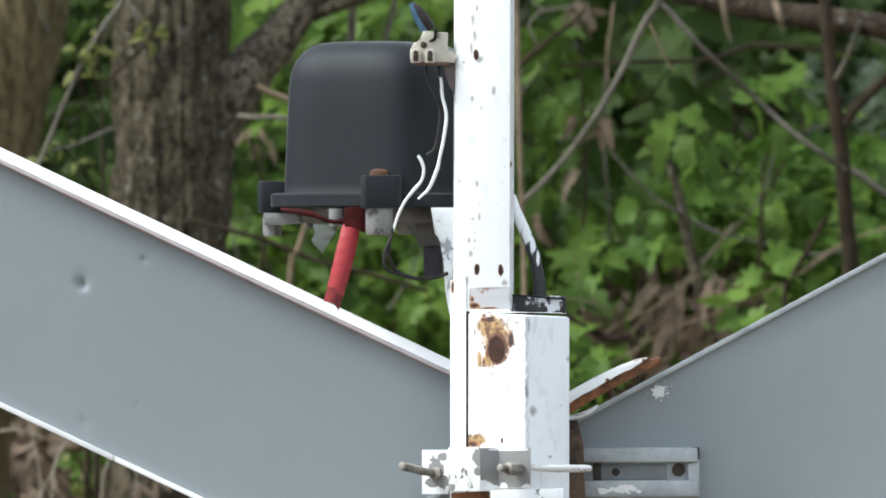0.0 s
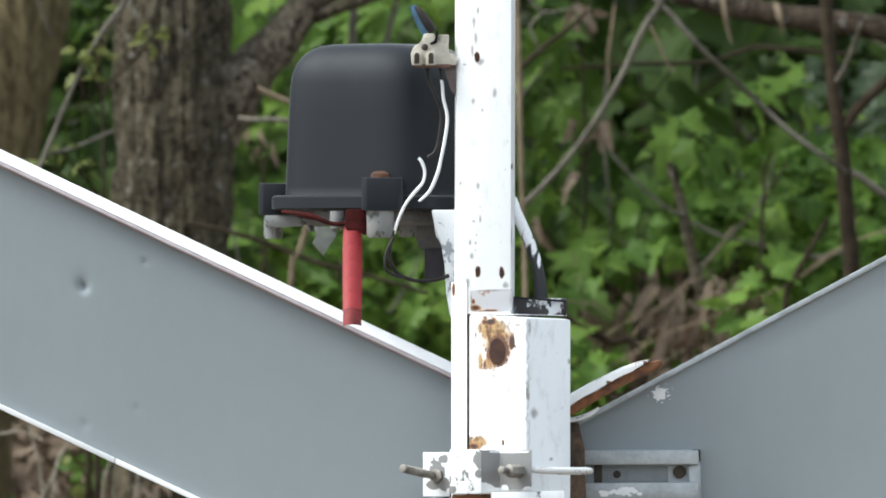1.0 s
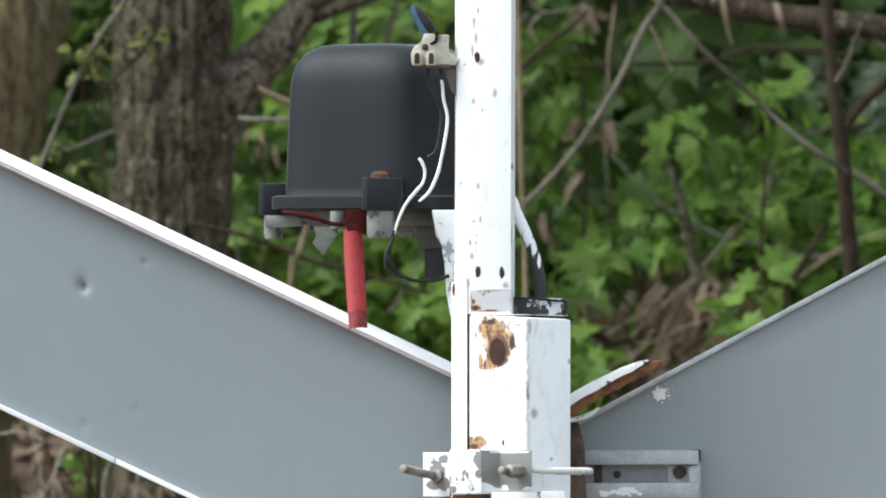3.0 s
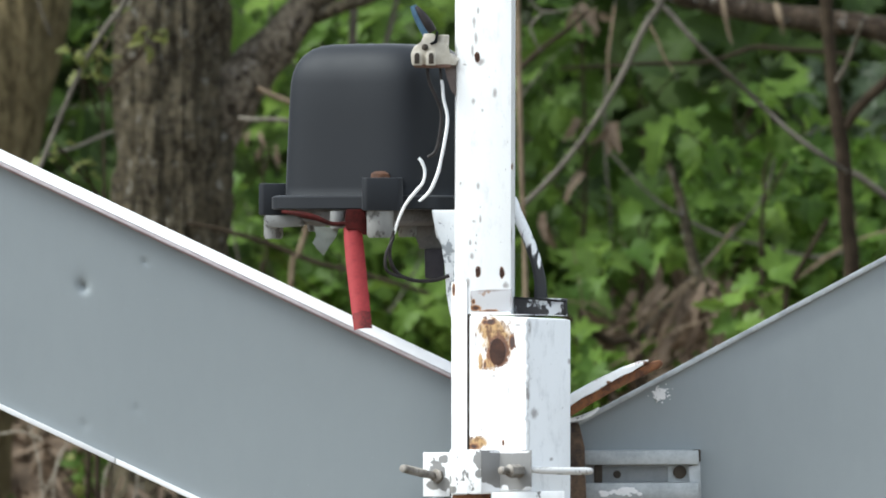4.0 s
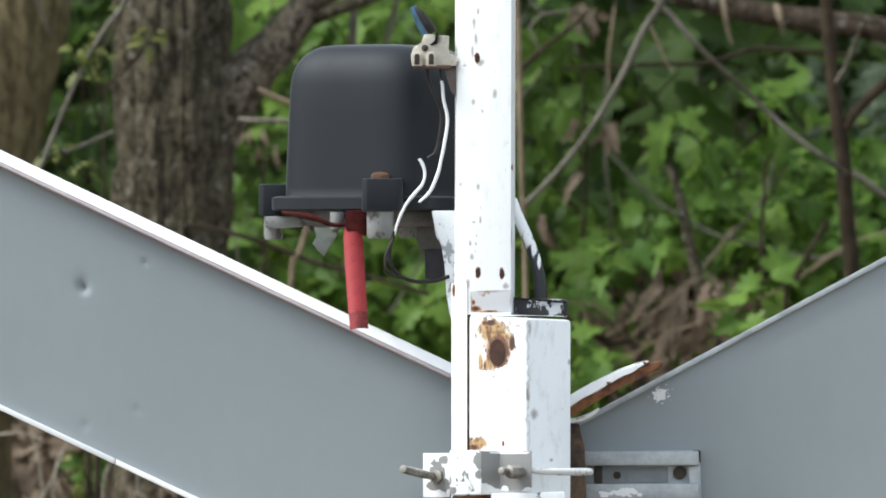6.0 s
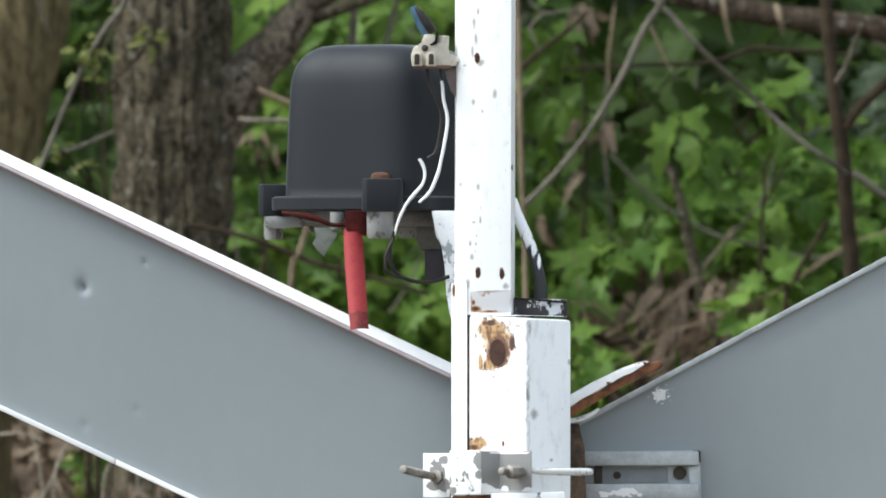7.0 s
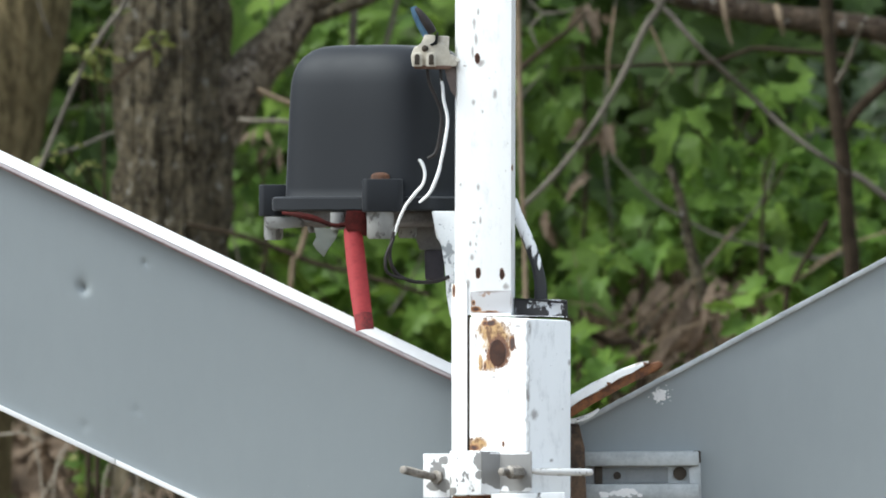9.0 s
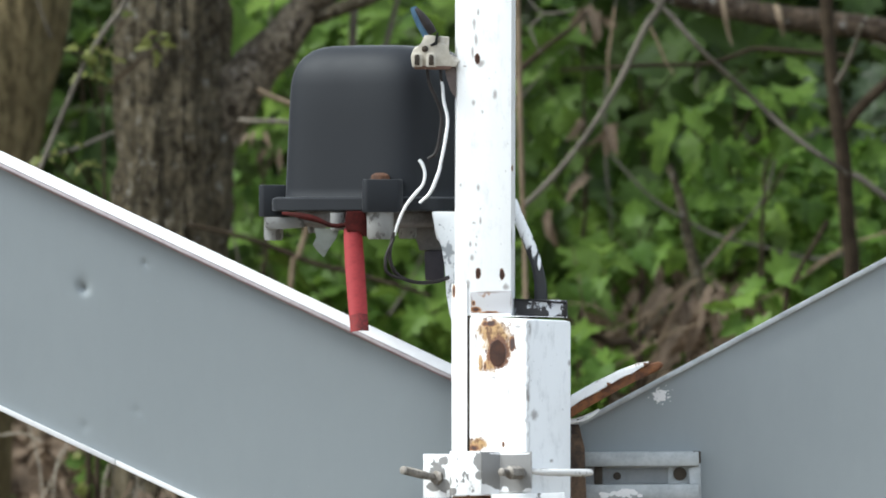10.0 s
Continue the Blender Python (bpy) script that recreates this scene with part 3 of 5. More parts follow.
def post_clamp():
    c = thing("post_clamp", P(845, 870, -0.05), "folded galvanised clamp with peeling white paint and threaded studs", "clamp")
    L = place_of(c)
    at = lambda u, v: tuple(P(u, v, 0) - L)
    zinc = (0.20, 0.195, 0.19)
    m = painted("peeling_clamp_paint", WHITE, zinc, [], 0.62, flake=45, bare=[(at(853, 812), 16, 20), (at(848, 836), 9, 9), (at(800, 866), 10, 8), (at(792, 848), 8, 12)])
    wing = painted("peeled_wing_paint", WHITE, zinc, [], 0.6, flake=45, bare=[(at(774, 834), 15, 22), (at(768, 858), 15, 9), (at(786, 856), 10, 14), (at(784, 812), 9, 9)])
    fold = painted("bare_zinc", zinc, (0.74, 0.74, 0.75), [], 0.70, dirt=0.1, mottle=0.15, flake=45,
                   bare=[(at(858, 862), 14, 12), (at(876, 868), 12, 8), (at(893, 866), 8, 12), (at(912, 870), 16, 6), (at(934, 866), 12, 9), (at(900, 798), 40, 3)])
    part("left_wing", strap([(749, -0.014), (796, -0.028)], 801, 879, 0.005), wing, c)
    part("saddle", strap([(796, -0.029), (801, -0.050), (852, -0.066)], 796, 874, 0.005), m, c)
    part("saddle_side", strap([(852, -0.0655), (884, -0.059)], 797, 872, 0.005), fold, c, "bare galvanised fold")
    part("right_wing", strap([(883, -0.0585), (941, -0.0725)], 797, 868, 0.005), fold, c, "bare galvanised wing")
    part("lower_flange", plate([(800, 877), (868, 874), (868, 905), (800, 905)], -0.046, -0.036, 0.001), M_RUSTY, c, "rusty lower flange")
    part("lower_strap", plate([(870, 872), (1000, 869), (1000, 905), (870, 905)], -0.0705, -0.0625, 0.001), m, c)
    stud = part("stud", rod(P(712, 829, -0.067), P(790, 848, -0.002), 7 * UNIT), M_STUD, c, "weathered threaded stud")
    way = (P(790, 848, -0.002) - P(712, 829, -0.067)).normalized()
    threads = bmesh.new()
    for i in range(22):
        q = P(712, 829, -0.067) + way * (0.003 + 0.0018 * i)
        rod(q, q + way * 0.0008, 7.7 * UNIT, 12, threads, 0.0002)
    part("thread", threads, M_STUD, stud)
    q = P(774, 843, -0.021)
    part("nut", rod(q - way * 0.004, q + way * 0.005, 13 * UNIT, 6, bevel=0.001), M_STUD, c)
    part("stud", rod(P(886, 833, -0.088), P(925, 834, -0.060), 7 * UNIT), M_STUD, c, "weathered threaded stud")
    part("nut", rod(P(900, 834, -0.082), P(922, 834, -0.068), 12 * UNIT, 6, bevel=0.001), M_STUD, c)
    part("long_stud", sweep([(934, 830, -0.068, 5), (960, 833, -0.066, 6.5), (1020, 834, -0.05, 7), (1044, 834, -0.045, 6), (1047, 834, -0.044, 3)], 12, 4, 0.06), painted("stud_paint", (0.62, 0.61, 0.60), (0.2, 0.18, 0.16), [], 0.58), c, "painted long stud")


post_clamp()


# ---- the bell ----
BU, BY = 676, 0.13


def warning_bell():
    bell = thing("warning_bell", P(BU, 424, BY), "dark grey domed crossing bell on a pale cast base", "bell")
    L = place_of(bell)
    dome = [(0, 78), (50, 78.3), (84, 79.5), (104, 82), (122, 88), (138, 99), (149.5, 113), (157, 130), (161, 150), (164, 200), (167, 270), (169.5, 330), (170, 345), (172, 348), (172, 351), (0, 351)]
    part("dome", cushion(dome, BU, BY, 26, 112), M_BELL, bell)
    part("flange", cushion([(0, 346.5), (183, 346.5), (190, 347.5), (194, 350), (194, 369), (191, 371.5), (0, 372)], BU, BY, 26, 112), M_BELL, bell)
    for ang in (180, 270.5, 90, 0):
        bm = bmesh.new()
        w, r0, r1 = 36 * UNIT, 165 * UNIT, 221 * UNIT
        d = Vector((math.cos(radians(ang)), math.sin(radians(ang)), 0))
        s = Vector((-d.y, d.x, 0))
        c0, c1 = P(BU, 316, BY), P(BU, 374, BY)
        if ang == 180:
            c0, c1, r1 = P(BU, 325, BY), P(BU, 381, BY), 220 * UNIT
        loop = [d * r0 - s * w, d * r1 * 0.97 - s * w, d * r1 - s * w * 0.8, d * r1 + s * w * 0.8, d * r1 * 0.97 + s * w, d * r0 + s * w]
        solid(bm, [c0 + q for q in loop], [c1 + q for q in loop], 0.002)
        part("lug", bm, M_BELL, bell)
    # low turned disc added to carry the rust stain on the lug
    stain = lathe([(0, 303), (10, 304), (16, 308), (18, 317), (0, 317)], 673, 0.032, 20)
    part("lug_rust_stain", stain, surface("dull_rust", (0.045, 0.019, 0.010), (0.13, 0.055, 0.026), 90, 0.9), bell, "rust stain on the lug, built as a low disc")
    # shade under the flange is put into the base's dark grey
    base = part("base", lathe([(0, 371), (150, 371), (152, 376), (148, 392), (140, 398), (60, 402), (0, 402)], BU, BY, 64), surface("shade_toned_casting", (0.07, 0.062, 0.058), (0.16, 0.15, 0.145), 35, 0.75), bell, "grey cast base, coloured darker for the shade under the bell")
    part("base_arm", plate([(470, 382), (536, 381), (540, 400), (500, 403), (470, 403)], 0.10, 0.15, 0.002), M_CAST, base)
    for u, y, v0, v1, r in ((484, 0.13, 380, 423, 17), (597, 0.05, 374, 405, 13), (673, 0.02, 373, 421, 24), (560, 0.16, 376, 410, 16), (722, 0.10, 396, 420, 18)):
        part("bolt", lathe([(0, v0), (r, v0), (r, v1 - 6), (r * 0.85, v1), (0, v1)], u, y, 20), M_CAST, base, "pale bolt head")
    part("boss", plate([(690, 374), (786, 374), (786, 441), (741, 441), (738, 416), (702, 405), (690, 404)], 0.095, 0.135, 0.002), surface("grey_boss", (0.09, 0.085, 0.08), (0.16, 0.15, 0.14), 40, 0.7), base)
    part("cable_gland", plate([(751, 441), (786, 441), (786, 496), (752, 493)], 0.09, 0.12, 0.002), surface("dark_gland", (0.020, 0.017, 0.024), (0.042, 0.036, 0.046), 40, 0.6), base, "dark cable gland")
    arm = [(764, 372), (811, 372), (811, 575), (797, 560), (790, 520), (787, 470), (784, 430), (772, 420), (768, 395)]
    part("bracket", plate(arm, 0.02, 0.06, 0.002), painted("chipped_bracket_paint", (0.70, 0.72, 0.74), (0.30, 0.32, 0.34), [], 0.54), bell, "chipped white bracket")


warning_bell()


def wound_tape():
    t = thing("wound_tape", P(560, 380, 0.05), "dull red tape wound under the bell's flange", "tape")
    part("tape", sweep([(500, 375, 0.06, 3), (530, 379, 0.045, 5), (560, 386, 0.04, 5), (590, 397, 0.038, 4), (622, 394, 0.04, 4)], 8, 5, 0.2), M_RED_DARK, t)
    part("tape_end", plate([(613, 371), (646, 371), (649, 390), (651, 416), (642, 416), (636, 406), (614, 408), (609, 396)], 0.034, 0.037, 0.0006), M_RED_DARK, t)


wound_tape()


def plastic_scrap():
    s = thing("plastic_scrap", P(575, 405, 0.05), "torn pale translucent plastic scrap hanging under the bell", "plastic scrap")
    g = Graph("cloudy_plastic")
    g.b.inputs["Base Color"].default_value = (0.27, 0.29, 0.26, 1)
    g.b.inputs["Transmission Weight"].default_value = 0.45
    g.b.inputs["Roughness"].default_value = 0.45
    g.bump(g.noise(120, 4), 0.002)
    part("scrap", plate([(556, 402), (600, 402), (596, 418), (583, 436), (573, 453), (560, 440), (553, 430), (560, 418)], 0.056, 0.058, 0.0004), g.m, s)


plastic_scrap()


# ---- loose wiring beside the post ----
def terminal_block():
    t = thing("terminal_block", P(765, 110, -0.01), "beige screw terminal block with loose wire ends tied to the post", "terminal block")
    body = part("body", plate([(729, 114), (727, 96), (733, 82), (748, 76), (750, 60), (770, 60), (772, 74), (794, 78), (794, 98), (808, 106), (808, 116)], -0.012, 0.008, 0.0016), M_BEIGE, t)
    for u in (738, 763):
        part("wire_tube", plate([(u - 9, 116), (u - 9, 98), (u - 6, 91), (u + 6, 91), (u + 9, 98), (u + 9, 116)], -0.018, -0.011, 0.0012), M_BEIGE, body)
        part("wire_hole", plate([(u - 4.5, 113), (u - 4.5, 98), (u - 2.5, 94), (u + 2.5, 94), (u + 4.5, 98), (u + 4.5, 113)], -0.0192, -0.0178, 0.0004), M_HOLE, body, "dark brass wire hole")
    part("screw", rod(P(752, 84, -0.0145), P(752, 84, -0.011), 6 * UNIT), M_HOLE, body)
    part("screw_tower", rod(P(785, 62, -0.006), P(784, 88, -0.006), 10 * UNIT), M_BEIGE, body)
    part("tail_plate", plate([(786, 112), (807, 112), (807, 172), (798, 160), (790, 135)], -0.004, 0.004, 0.001), surface("brown_tail", (0.10, 0.075, 0.068), (0.15, 0.115, 0.105), 60, 0.6), body, "brownish plastic tail")
    # added strip; its brown stands for a lens colour fringe under the block
    part("lower_edge", plate([(730, 114), (800, 114), (796, 121), (734, 120)], -0.012, 0.006, 0.001), surface("fringe_brown", (0.10, 0.05, 0.035), (0.16, 0.09, 0.065), 60, 0.6), body, "brown strip added for the colour fringe under the block")
    # black plate laid on the body as the shade between its towers
    part("gap_shade", plate([(772, 56), (776, 54), (774, 76), (764, 80), (760, 77), (770, 72)], -0.0145, -0.011, 0.0005), M_BLACK, body)
    part("blue_sleeve", sweep([(731, 10, -0.004, 6), (737, 24, -0.004, 8), (746, 42, -0.004, 9), (756, 60, -0.004, 9)], 12, 5), M_BLUE, t, "blue cable sleeve")
    part("black_core", sweep([(736, 12, -0.008, 3), (744, 22, -0.009, 6), (756, 40, -0.009, 8.5), (766, 56, -0.008, 8)], 12, 5), M_WIRE_D, t, "black cable core")
    part("white_wire", sweep([(780, 138, 0.0, 2), (783, 150, 0.0, 3), (785, 175, -0.002, 3.0), (792, 208, -0.002, 3.0), (788, 245, -0.003, 3.1), (780, 285, -0.003, 2.9), (775, 306, -0.004, 3.4), (761, 338, -0.004, 3.0), (742, 357, -0.004, 2.2)], 10, 6), M_WIRE_W, t, "white insulated wire")
    part("dark_wire", sweep([(778, 114, 0.0, 2.5), (780, 128, 0.0, 2.5), (781, 142, 0.0, 2.5)], 8, 4), M_WIRE_D, t, "dark insulated wire")
    part("dark_wire", sweep([(756, 118, 0.0, 3), (760, 145, 0.0, 3.5), (772, 172, 0.0, 3.5), (781, 200, 0.001, 3), (778, 240, 0.0, 3.4), (771, 268, 0.0, 3.4), (757, 279, 0.0, 3)], 10, 6), M_WIRE_D, t, "dark insulated wire")
    part("white_end", sweep([(741, 280, 0.0, 2.6), (747, 288, 0.0, 3.2), (752, 305, 0.0, 2.8), (748, 324, 0.0, 2.6), (735, 340, 0.0, 3.2), (718, 362, 0.002, 2.8), (705, 390, 0.004, 2.6), (698, 414, 0.006, 2)], 10, 6), M_WIRE_W, t, "white insulated wire end")
    part("dark_loop", sweep([(698, 408, 0.006, 3.2), (690, 440, 0.008, 3.4), (692, 465, 0.01, 3.4), (706, 486, 0.012, 3.4), (735, 497, 0.014, 3.4), (770, 496, 0.018, 3.4), (795, 488, 0.02, 3.4)], 10, 6), M_WIRE_D, t, "dark wire loop")
    part("dark_loop", sweep([(697, 420, 0.006, 2.6), (684, 448, 0.004, 2.8), (683, 476, 0.004, 2.8), (700, 488, 0.008, 2.8), (720, 492, 0.012, 2.8)], 10, 6), M_WIRE_D, t, "dark wire loop")
    part("tie", sweep([(795, 100, -0.004, 7), (812, 108, -0.006, 7)], 8, 4), M_BEIGE, t)


terminal_block()

# ---- trees ----
def tree_near():
    Y = 4.0
    low = 441 + EYE_Z / (UNIT * (1 + Y / REACH))
    t = thing("tree", P(300, low, Y), "furrowed grey-brown tree trunk with a rising side limb", "tree", "trees at the wood's edge")
    rows = [(300, low + 60, Y, 190), (300, low - 250, Y, 130), (300, 900, Y, 105), (302, 500, Y, 102), (303, 300, Y, 103), (303, 100, Y, 100), (302, -100, Y, 97), (306, -900, Y, 90), (330, -1800, Y, 75), (380, -3200, Y, 40), (400, -4200, Y, 8)]
    trunk = part("trunk", furrow(sweep(rows, 180, 44, 0.15, None, 40), 302, 102, Y, (-0.90, -0.60, -0.15, 0.30, 0.74), 0.10, 5), M_BARK, t)
    part("limb", sweep([(320, 370, Y + 0.03, 34), (358, 272, Y + 0.02, 52), (398, 190, Y, 50), (446, 124, Y, 42), (496, 68, Y, 36), (546, 8, Y, 31), (600, -60, Y, 28), (740, -300, Y + 0.2, 22), (900, -900, Y + 0.4, 10)], 44, 22, 0.2, None, 42), M_BARK_LIMB, t, "rough rising limb")
    part("limb", sweep([(515, 52, Y + 0.01, 12), (545, 34, Y, 13), (578, 21, Y - 0.02, 13), (620, 6, Y - 0.03, 12), (660, -8, Y - 0.03, 11), (760, -60, Y, 8)], 16, 8, 0.1, None, 50), M_BARK, t)
    return t


def tree_olive():
    Y = 4.6
    low = 441 + EYE_Z / (UNIT * (1 + Y / REACH))
    t = thing("tree", P(-60, low, Y), "leaning olive-brown tree trunk with smoother bark", "tree", "trees at the wood's edge")
    rows = [(-190, low + 60, Y, 190), (-150, low - 300, Y, 120), (-85, 800, Y, 104), (-35, 300, Y, 100), (20, 0, Y, 104), (60, -300, Y, 100), (160, -1500, Y, 80), (240, -3600, Y, 20)]
    part("trunk", sweep(rows, 90, 34, 0.08, None, 34), M_BARK_OLIVE, t)
    part("limb", sweep([(100, -500, Y, 45), (20, -760, Y, 36), (-120, -1000, Y, 26), (-300, -1300, Y, 10)], 24, 10, 0.1, None, 30), M_BARK_OLIVE, t)
    return t


tree_near()
tree_olive()


# ---- undergrowth stems ----
def branch(name, points, material, label, sides=10, rough=0.08):
    u, v, y, _ = points[0]
    t = thing(name, P(u, v, y), label, "branch")
    part("stem", sweep(points, sides, 6, rough, None, 60), material, t)
    return t


def stem_down(u, v, y, r, shift=0):
    """Carries a stem on down to the ground."""
    low = 441 + EYE_Z / (UNIT * (1 + y / REACH))
    return [(u + shift * (1 - s), low + 20 - (low + 20 - v) * s, y, r * (1.5 - 0.5 * s)) for s in (0, 0.3, 0.55, 0.75, 0.9)]


Y = 3.6
branch("sapling", stem_down(-60, 700, 3.4, 4, -60) + [(-30, 540, 3.4, 4), (18, 415, 3.4, 4), (75, 285, 3.4, 4), (110, 200, 3.4, 4.2), (150, 110, 3.4, 4.6), (190, 45, 3.4, 5), (222, 0, 3.4, 5), (300, -160, 3.4, 5)], M_TWIG, "thin grey-brown sapling leaning across the trunk")
branch("sapling", stem_down(820, 480, Y, 8, -60) + [(880, 408, Y, 5), (925, 364, Y, 5), (967, 323, Y, 5), (1008, 276, Y, 5), (1048, 222, Y, 5), (1096, 142, Y, 5.4), (1140, 50, Y, 6), (1168, 8, Y, 6), (1200, -60, Y, 5)], M_TWIG, "slim grey sapling rising slantwise")
branch("sapling", [(1496, 305, 3.78, 5), (1470, 286, Y + 0.1, 4.8), (1400, 235, Y + 0.1, 4.6), (1320, 160, Y + 0.1, 4.4), (1240, 85, Y, 4.4), (1190, 28, Y, 5), (1160, 0, Y, 4.5), (1120, -40, Y, 4)], M_TWIG, "slim grey-brown twig arching over the leaves")
branch("tree_limb", stem_down(1900, 300, 4.3, 40, 100) + [(1760, 110, 4.3, 26), (1600, 60, 4.3, 23), (1480, 40, 4.3, 22), (1380, 28, 4.3, 21), (1280, 10, 4.3, 20), (1180, -15, 4.3, 18), (1000, -80, 4.3, 14), (700, -260, 4.3, 8)], M_BARK_BROWN, "thick brown bough above the undergrowth", 20, 0.12)
branch("sapling", stem_down(1505, 560, 3.8, 18, 30) + [(1508, 490, 3.8, 15), (1500, 400, 3.8, 14), (1492, 280, 3.8, 14), (1478, 180, 3.8, 12), (1468, 80, 3.8, 11), (1462, 0, 3.8, 11), (1455, -200, 3.8, 9)], M_STEM, "dark upright sapling with a forked side branch", 14)
branch("side_branch", [(1494, 225, 3.8, 10), (1520, 190, 3.8, 10), (1568, 145, 3.8, 9), (1640, 80, 3.8, 7)], M_STEM, "dark side branch of the upright sapling")
branch("twig", [(1476, 150, 3.8, 5), (1492, 125, 3.78, 4.5), (1512, 80, 3.75, 4), (1525, 40, 3.7, 3)], M_TWIG, "pale twig on the dark sapling")
branch("sapling", stem_down(1280, 640, 4.0, 12, 30) + [(1268, 590, 4.0, 11), (1240, 510, 4.0, 11), (1220, 430, 4.0, 10), (1208, 370, 4.0, 9), (1196, 325, 4.0, 8), (1184, 288, 4.0, 6)], M_BARK, "grey dead sapling with a broken top")
branch("twig", [(1500, 96, 4.12, 3.5), (1420, 90, 4.12, 4.5), (1340, 84, 4.12, 4.5), (1310, 92, 4.12, 4.2), (1250, 110, 4.12, 4), (1150, 113, 4.12, 4), (1040, 119, 4.12, 3), (990, 122, 4.12, 2)], M_STEM, "dark thin branch through the leaves")
branch("twig", stem_down(1380, 620, 3.9, 6, -20) + [(1390, 545, 3.9, 5), (1405, 495, 3.9, 5), (1435, 440, 3.9, 4.5), (1465, 388, 3.9, 4)], M_STEM, "dark forked twig above the board")
branch("twig", [(1120, 610, 4.1, 2.4), (1180, 540, 4.1, 2.2), (1260, 450, 4.1, 2), (1330, 378, 4.1, 2), (1358, 330, 4.1, 2.5), (1372, 280, 4.1, 2)], M_TWIG, "thin brown twig crossing the leaves")
branch("twig", [(1080, 270, 4.1, 2), (1150, 345, 4.1, 2.6), (1215, 388, 4.1, 3.2), (1270, 415, 4.1, 3), (1340, 432, 4.1, 2.6), (1440, 455, 4.1, 3), (1520, 440, 4.1, 3)], M_TWIG, "thin brown twig crossing the leaves")
branch("twig", [(1080, 650, 3.9, 1.8), (1180, 592, 3.9, 1.5), (1300, 548, 3.9, 1.5), (1400, 500, 3.9, 1.4), (1490, 440, 3.9, 1.4)], M_DRY, "pale dry twig above the board")
branch("twig", stem_down(1140, 650, 4.0, 9, 40) + [(1130, 630, 4.0, 8), (1080, 605, 4.0, 7), (1030, 580, 4.0, 6), (960, 530, 4.0, 5)], M_STEM, "dark bent twig behind the post")
branch("dry_stalk", stem_down(934, 560, 3.2, 7, 20) + [(928, 440, 3.2, 4), (924, 330, 3.2, 4.5), (920, 200, 3.2, 5), (917, 40, 3.2, 5), (914, -100, 3.2, 4)], M_DRY, "pale brown dry stalk behind the post")
branch("dry_stalk", stem_down(1090, 640, 4.3, 4, 20) + [(1082, 420, 4.3, 2.4), (1073, 300, 4.3, 2.4), (1070, 200, 4.3, 2.4), (1078, 90, 4.3, 2.2), (1092, -20, 4.3, 2)], M_TWIG, "pale dry stalk rising through the leaves")
branch("twig", [(1335, 575, 3.95, 1.8), (1385, 520, 3.95, 1.8), (1440, 470, 3.95, 1.8), (1500, 432, 3.95, 1.6), (1580, 405, 3.95, 2)], M_DRY, "thin pale twig slanting above the board")
branch("twig", [(1098, 620, 4.0, 2), (1150, 560, 4.0, 2), (1205, 515, 4.0, 1.8), (1260, 455, 4.0, 1.6), (1300, 400, 4.0, 2)], M_DRY, "thin pale twig slanting above the board")
branch("dry_stalk", [(1278, -8, 4.24, 4), (1284, 30, 4.22, 4.5), (1290, 60, 4.22, 3), (1296, 80, 4.22, 1)], M_DRY, "dry strip hanging from the bough")
branch("dry_stalk", [(1374, 8, 4.22, 5), (1380, 30, 4.2, 6), (1384, 48, 4.2, 4), (1386, 62, 4.2, 1)], M_DRY, "dry strip hanging from the bough")
branch("twig", [(330, 395, 3.7, 4), (395, 408, 3.7, 4), (470, 430, 3.7, 5), (560, 465, 3.7, 4.5), (640, 485, 3.7, 4), (760, 520, 3.7, 3.5)], M_STEM, "dark twig under the bell")
branch("twig", stem_down(500, 600, 3.7, 5, -10) + [(515, 495, 3.7, 5), (528, 450, 3.7, 5), (542, 405, 3.7, 5), (560, 330, 3.7, 4)], M_DRY, "pale dry twig under the bell")
branch("twig", [(424, 209, 3.84, 4), (450, 212, 3.82, 4.4), (500, 213, 3.8, 4.5), (600, 230, 3.8, 4)], M_TWIG, "grey twig beside the trunk")
branch("twig", [(455, 155, 3.8, 5), (480, 168, 3.8, 5), (520, 185, 3.8, 5), (600, 230, 3.8, 4)], M_DRY, "pale twig beside the limb")
branch("twig", [(900, 140, 3.9, 5), (935, 108, 3.9, 5), (965, 82, 3.9, 4.5), (1008, 50, 3.9, 4), (1040, 20, 3.9, 3)], M_STEM, "dark twig beside the post")
branch("twig", [(930, -20, 3.9, 2.4), (945, 8, 3.9, 2.4), (962, 21, 3.9, 2.6), (990, 20, 3.9, 2), (1020, 13, 3.9, 1.6)], M_TWIG, "thin grey crooked twig")
branch("twig", [(962, 22, 3.88, 2.2), (940, 44, 3.88, 2.2), (944, 66, 3.88, 2), (958, 92, 3.88, 1.6)], M_TWIG, "thin grey crooked twig")
branch("twig", [(1150, 44, 3.7, 2.6), (1165, 74, 3.7, 2.4), (1176, 102, 3.7, 2.2), (1192, 128, 3.7, 1.6)], M_DRY, "thin pale side twig")
branch("twig", [(1088, 10, 3.95, 2.6), (1082, 60, 3.95, 2.6), (1076, 100, 3.95, 2.4), (1078, 150, 3.95, 2)], M_DRY, "thin pale upright twig")
branch("twig", [(1490, 300, 3.85, 5), (1520, 312, 3.85, 6), (1550, 334, 3.85, 6), (1600, 372, 3.85, 5)], M_TWIG, "grey twig behind the dark sapling")
branch("twig", stem_down(1345, 620, 4.05, 5, -10) + [(1348, 420, 4.05, 3.4), (1353, 350, 4.05, 3.2), (1352, 305, 4.05, 2.8), (1366, 268, 4.05, 2)], M_STEM, "dark thin upright twig")
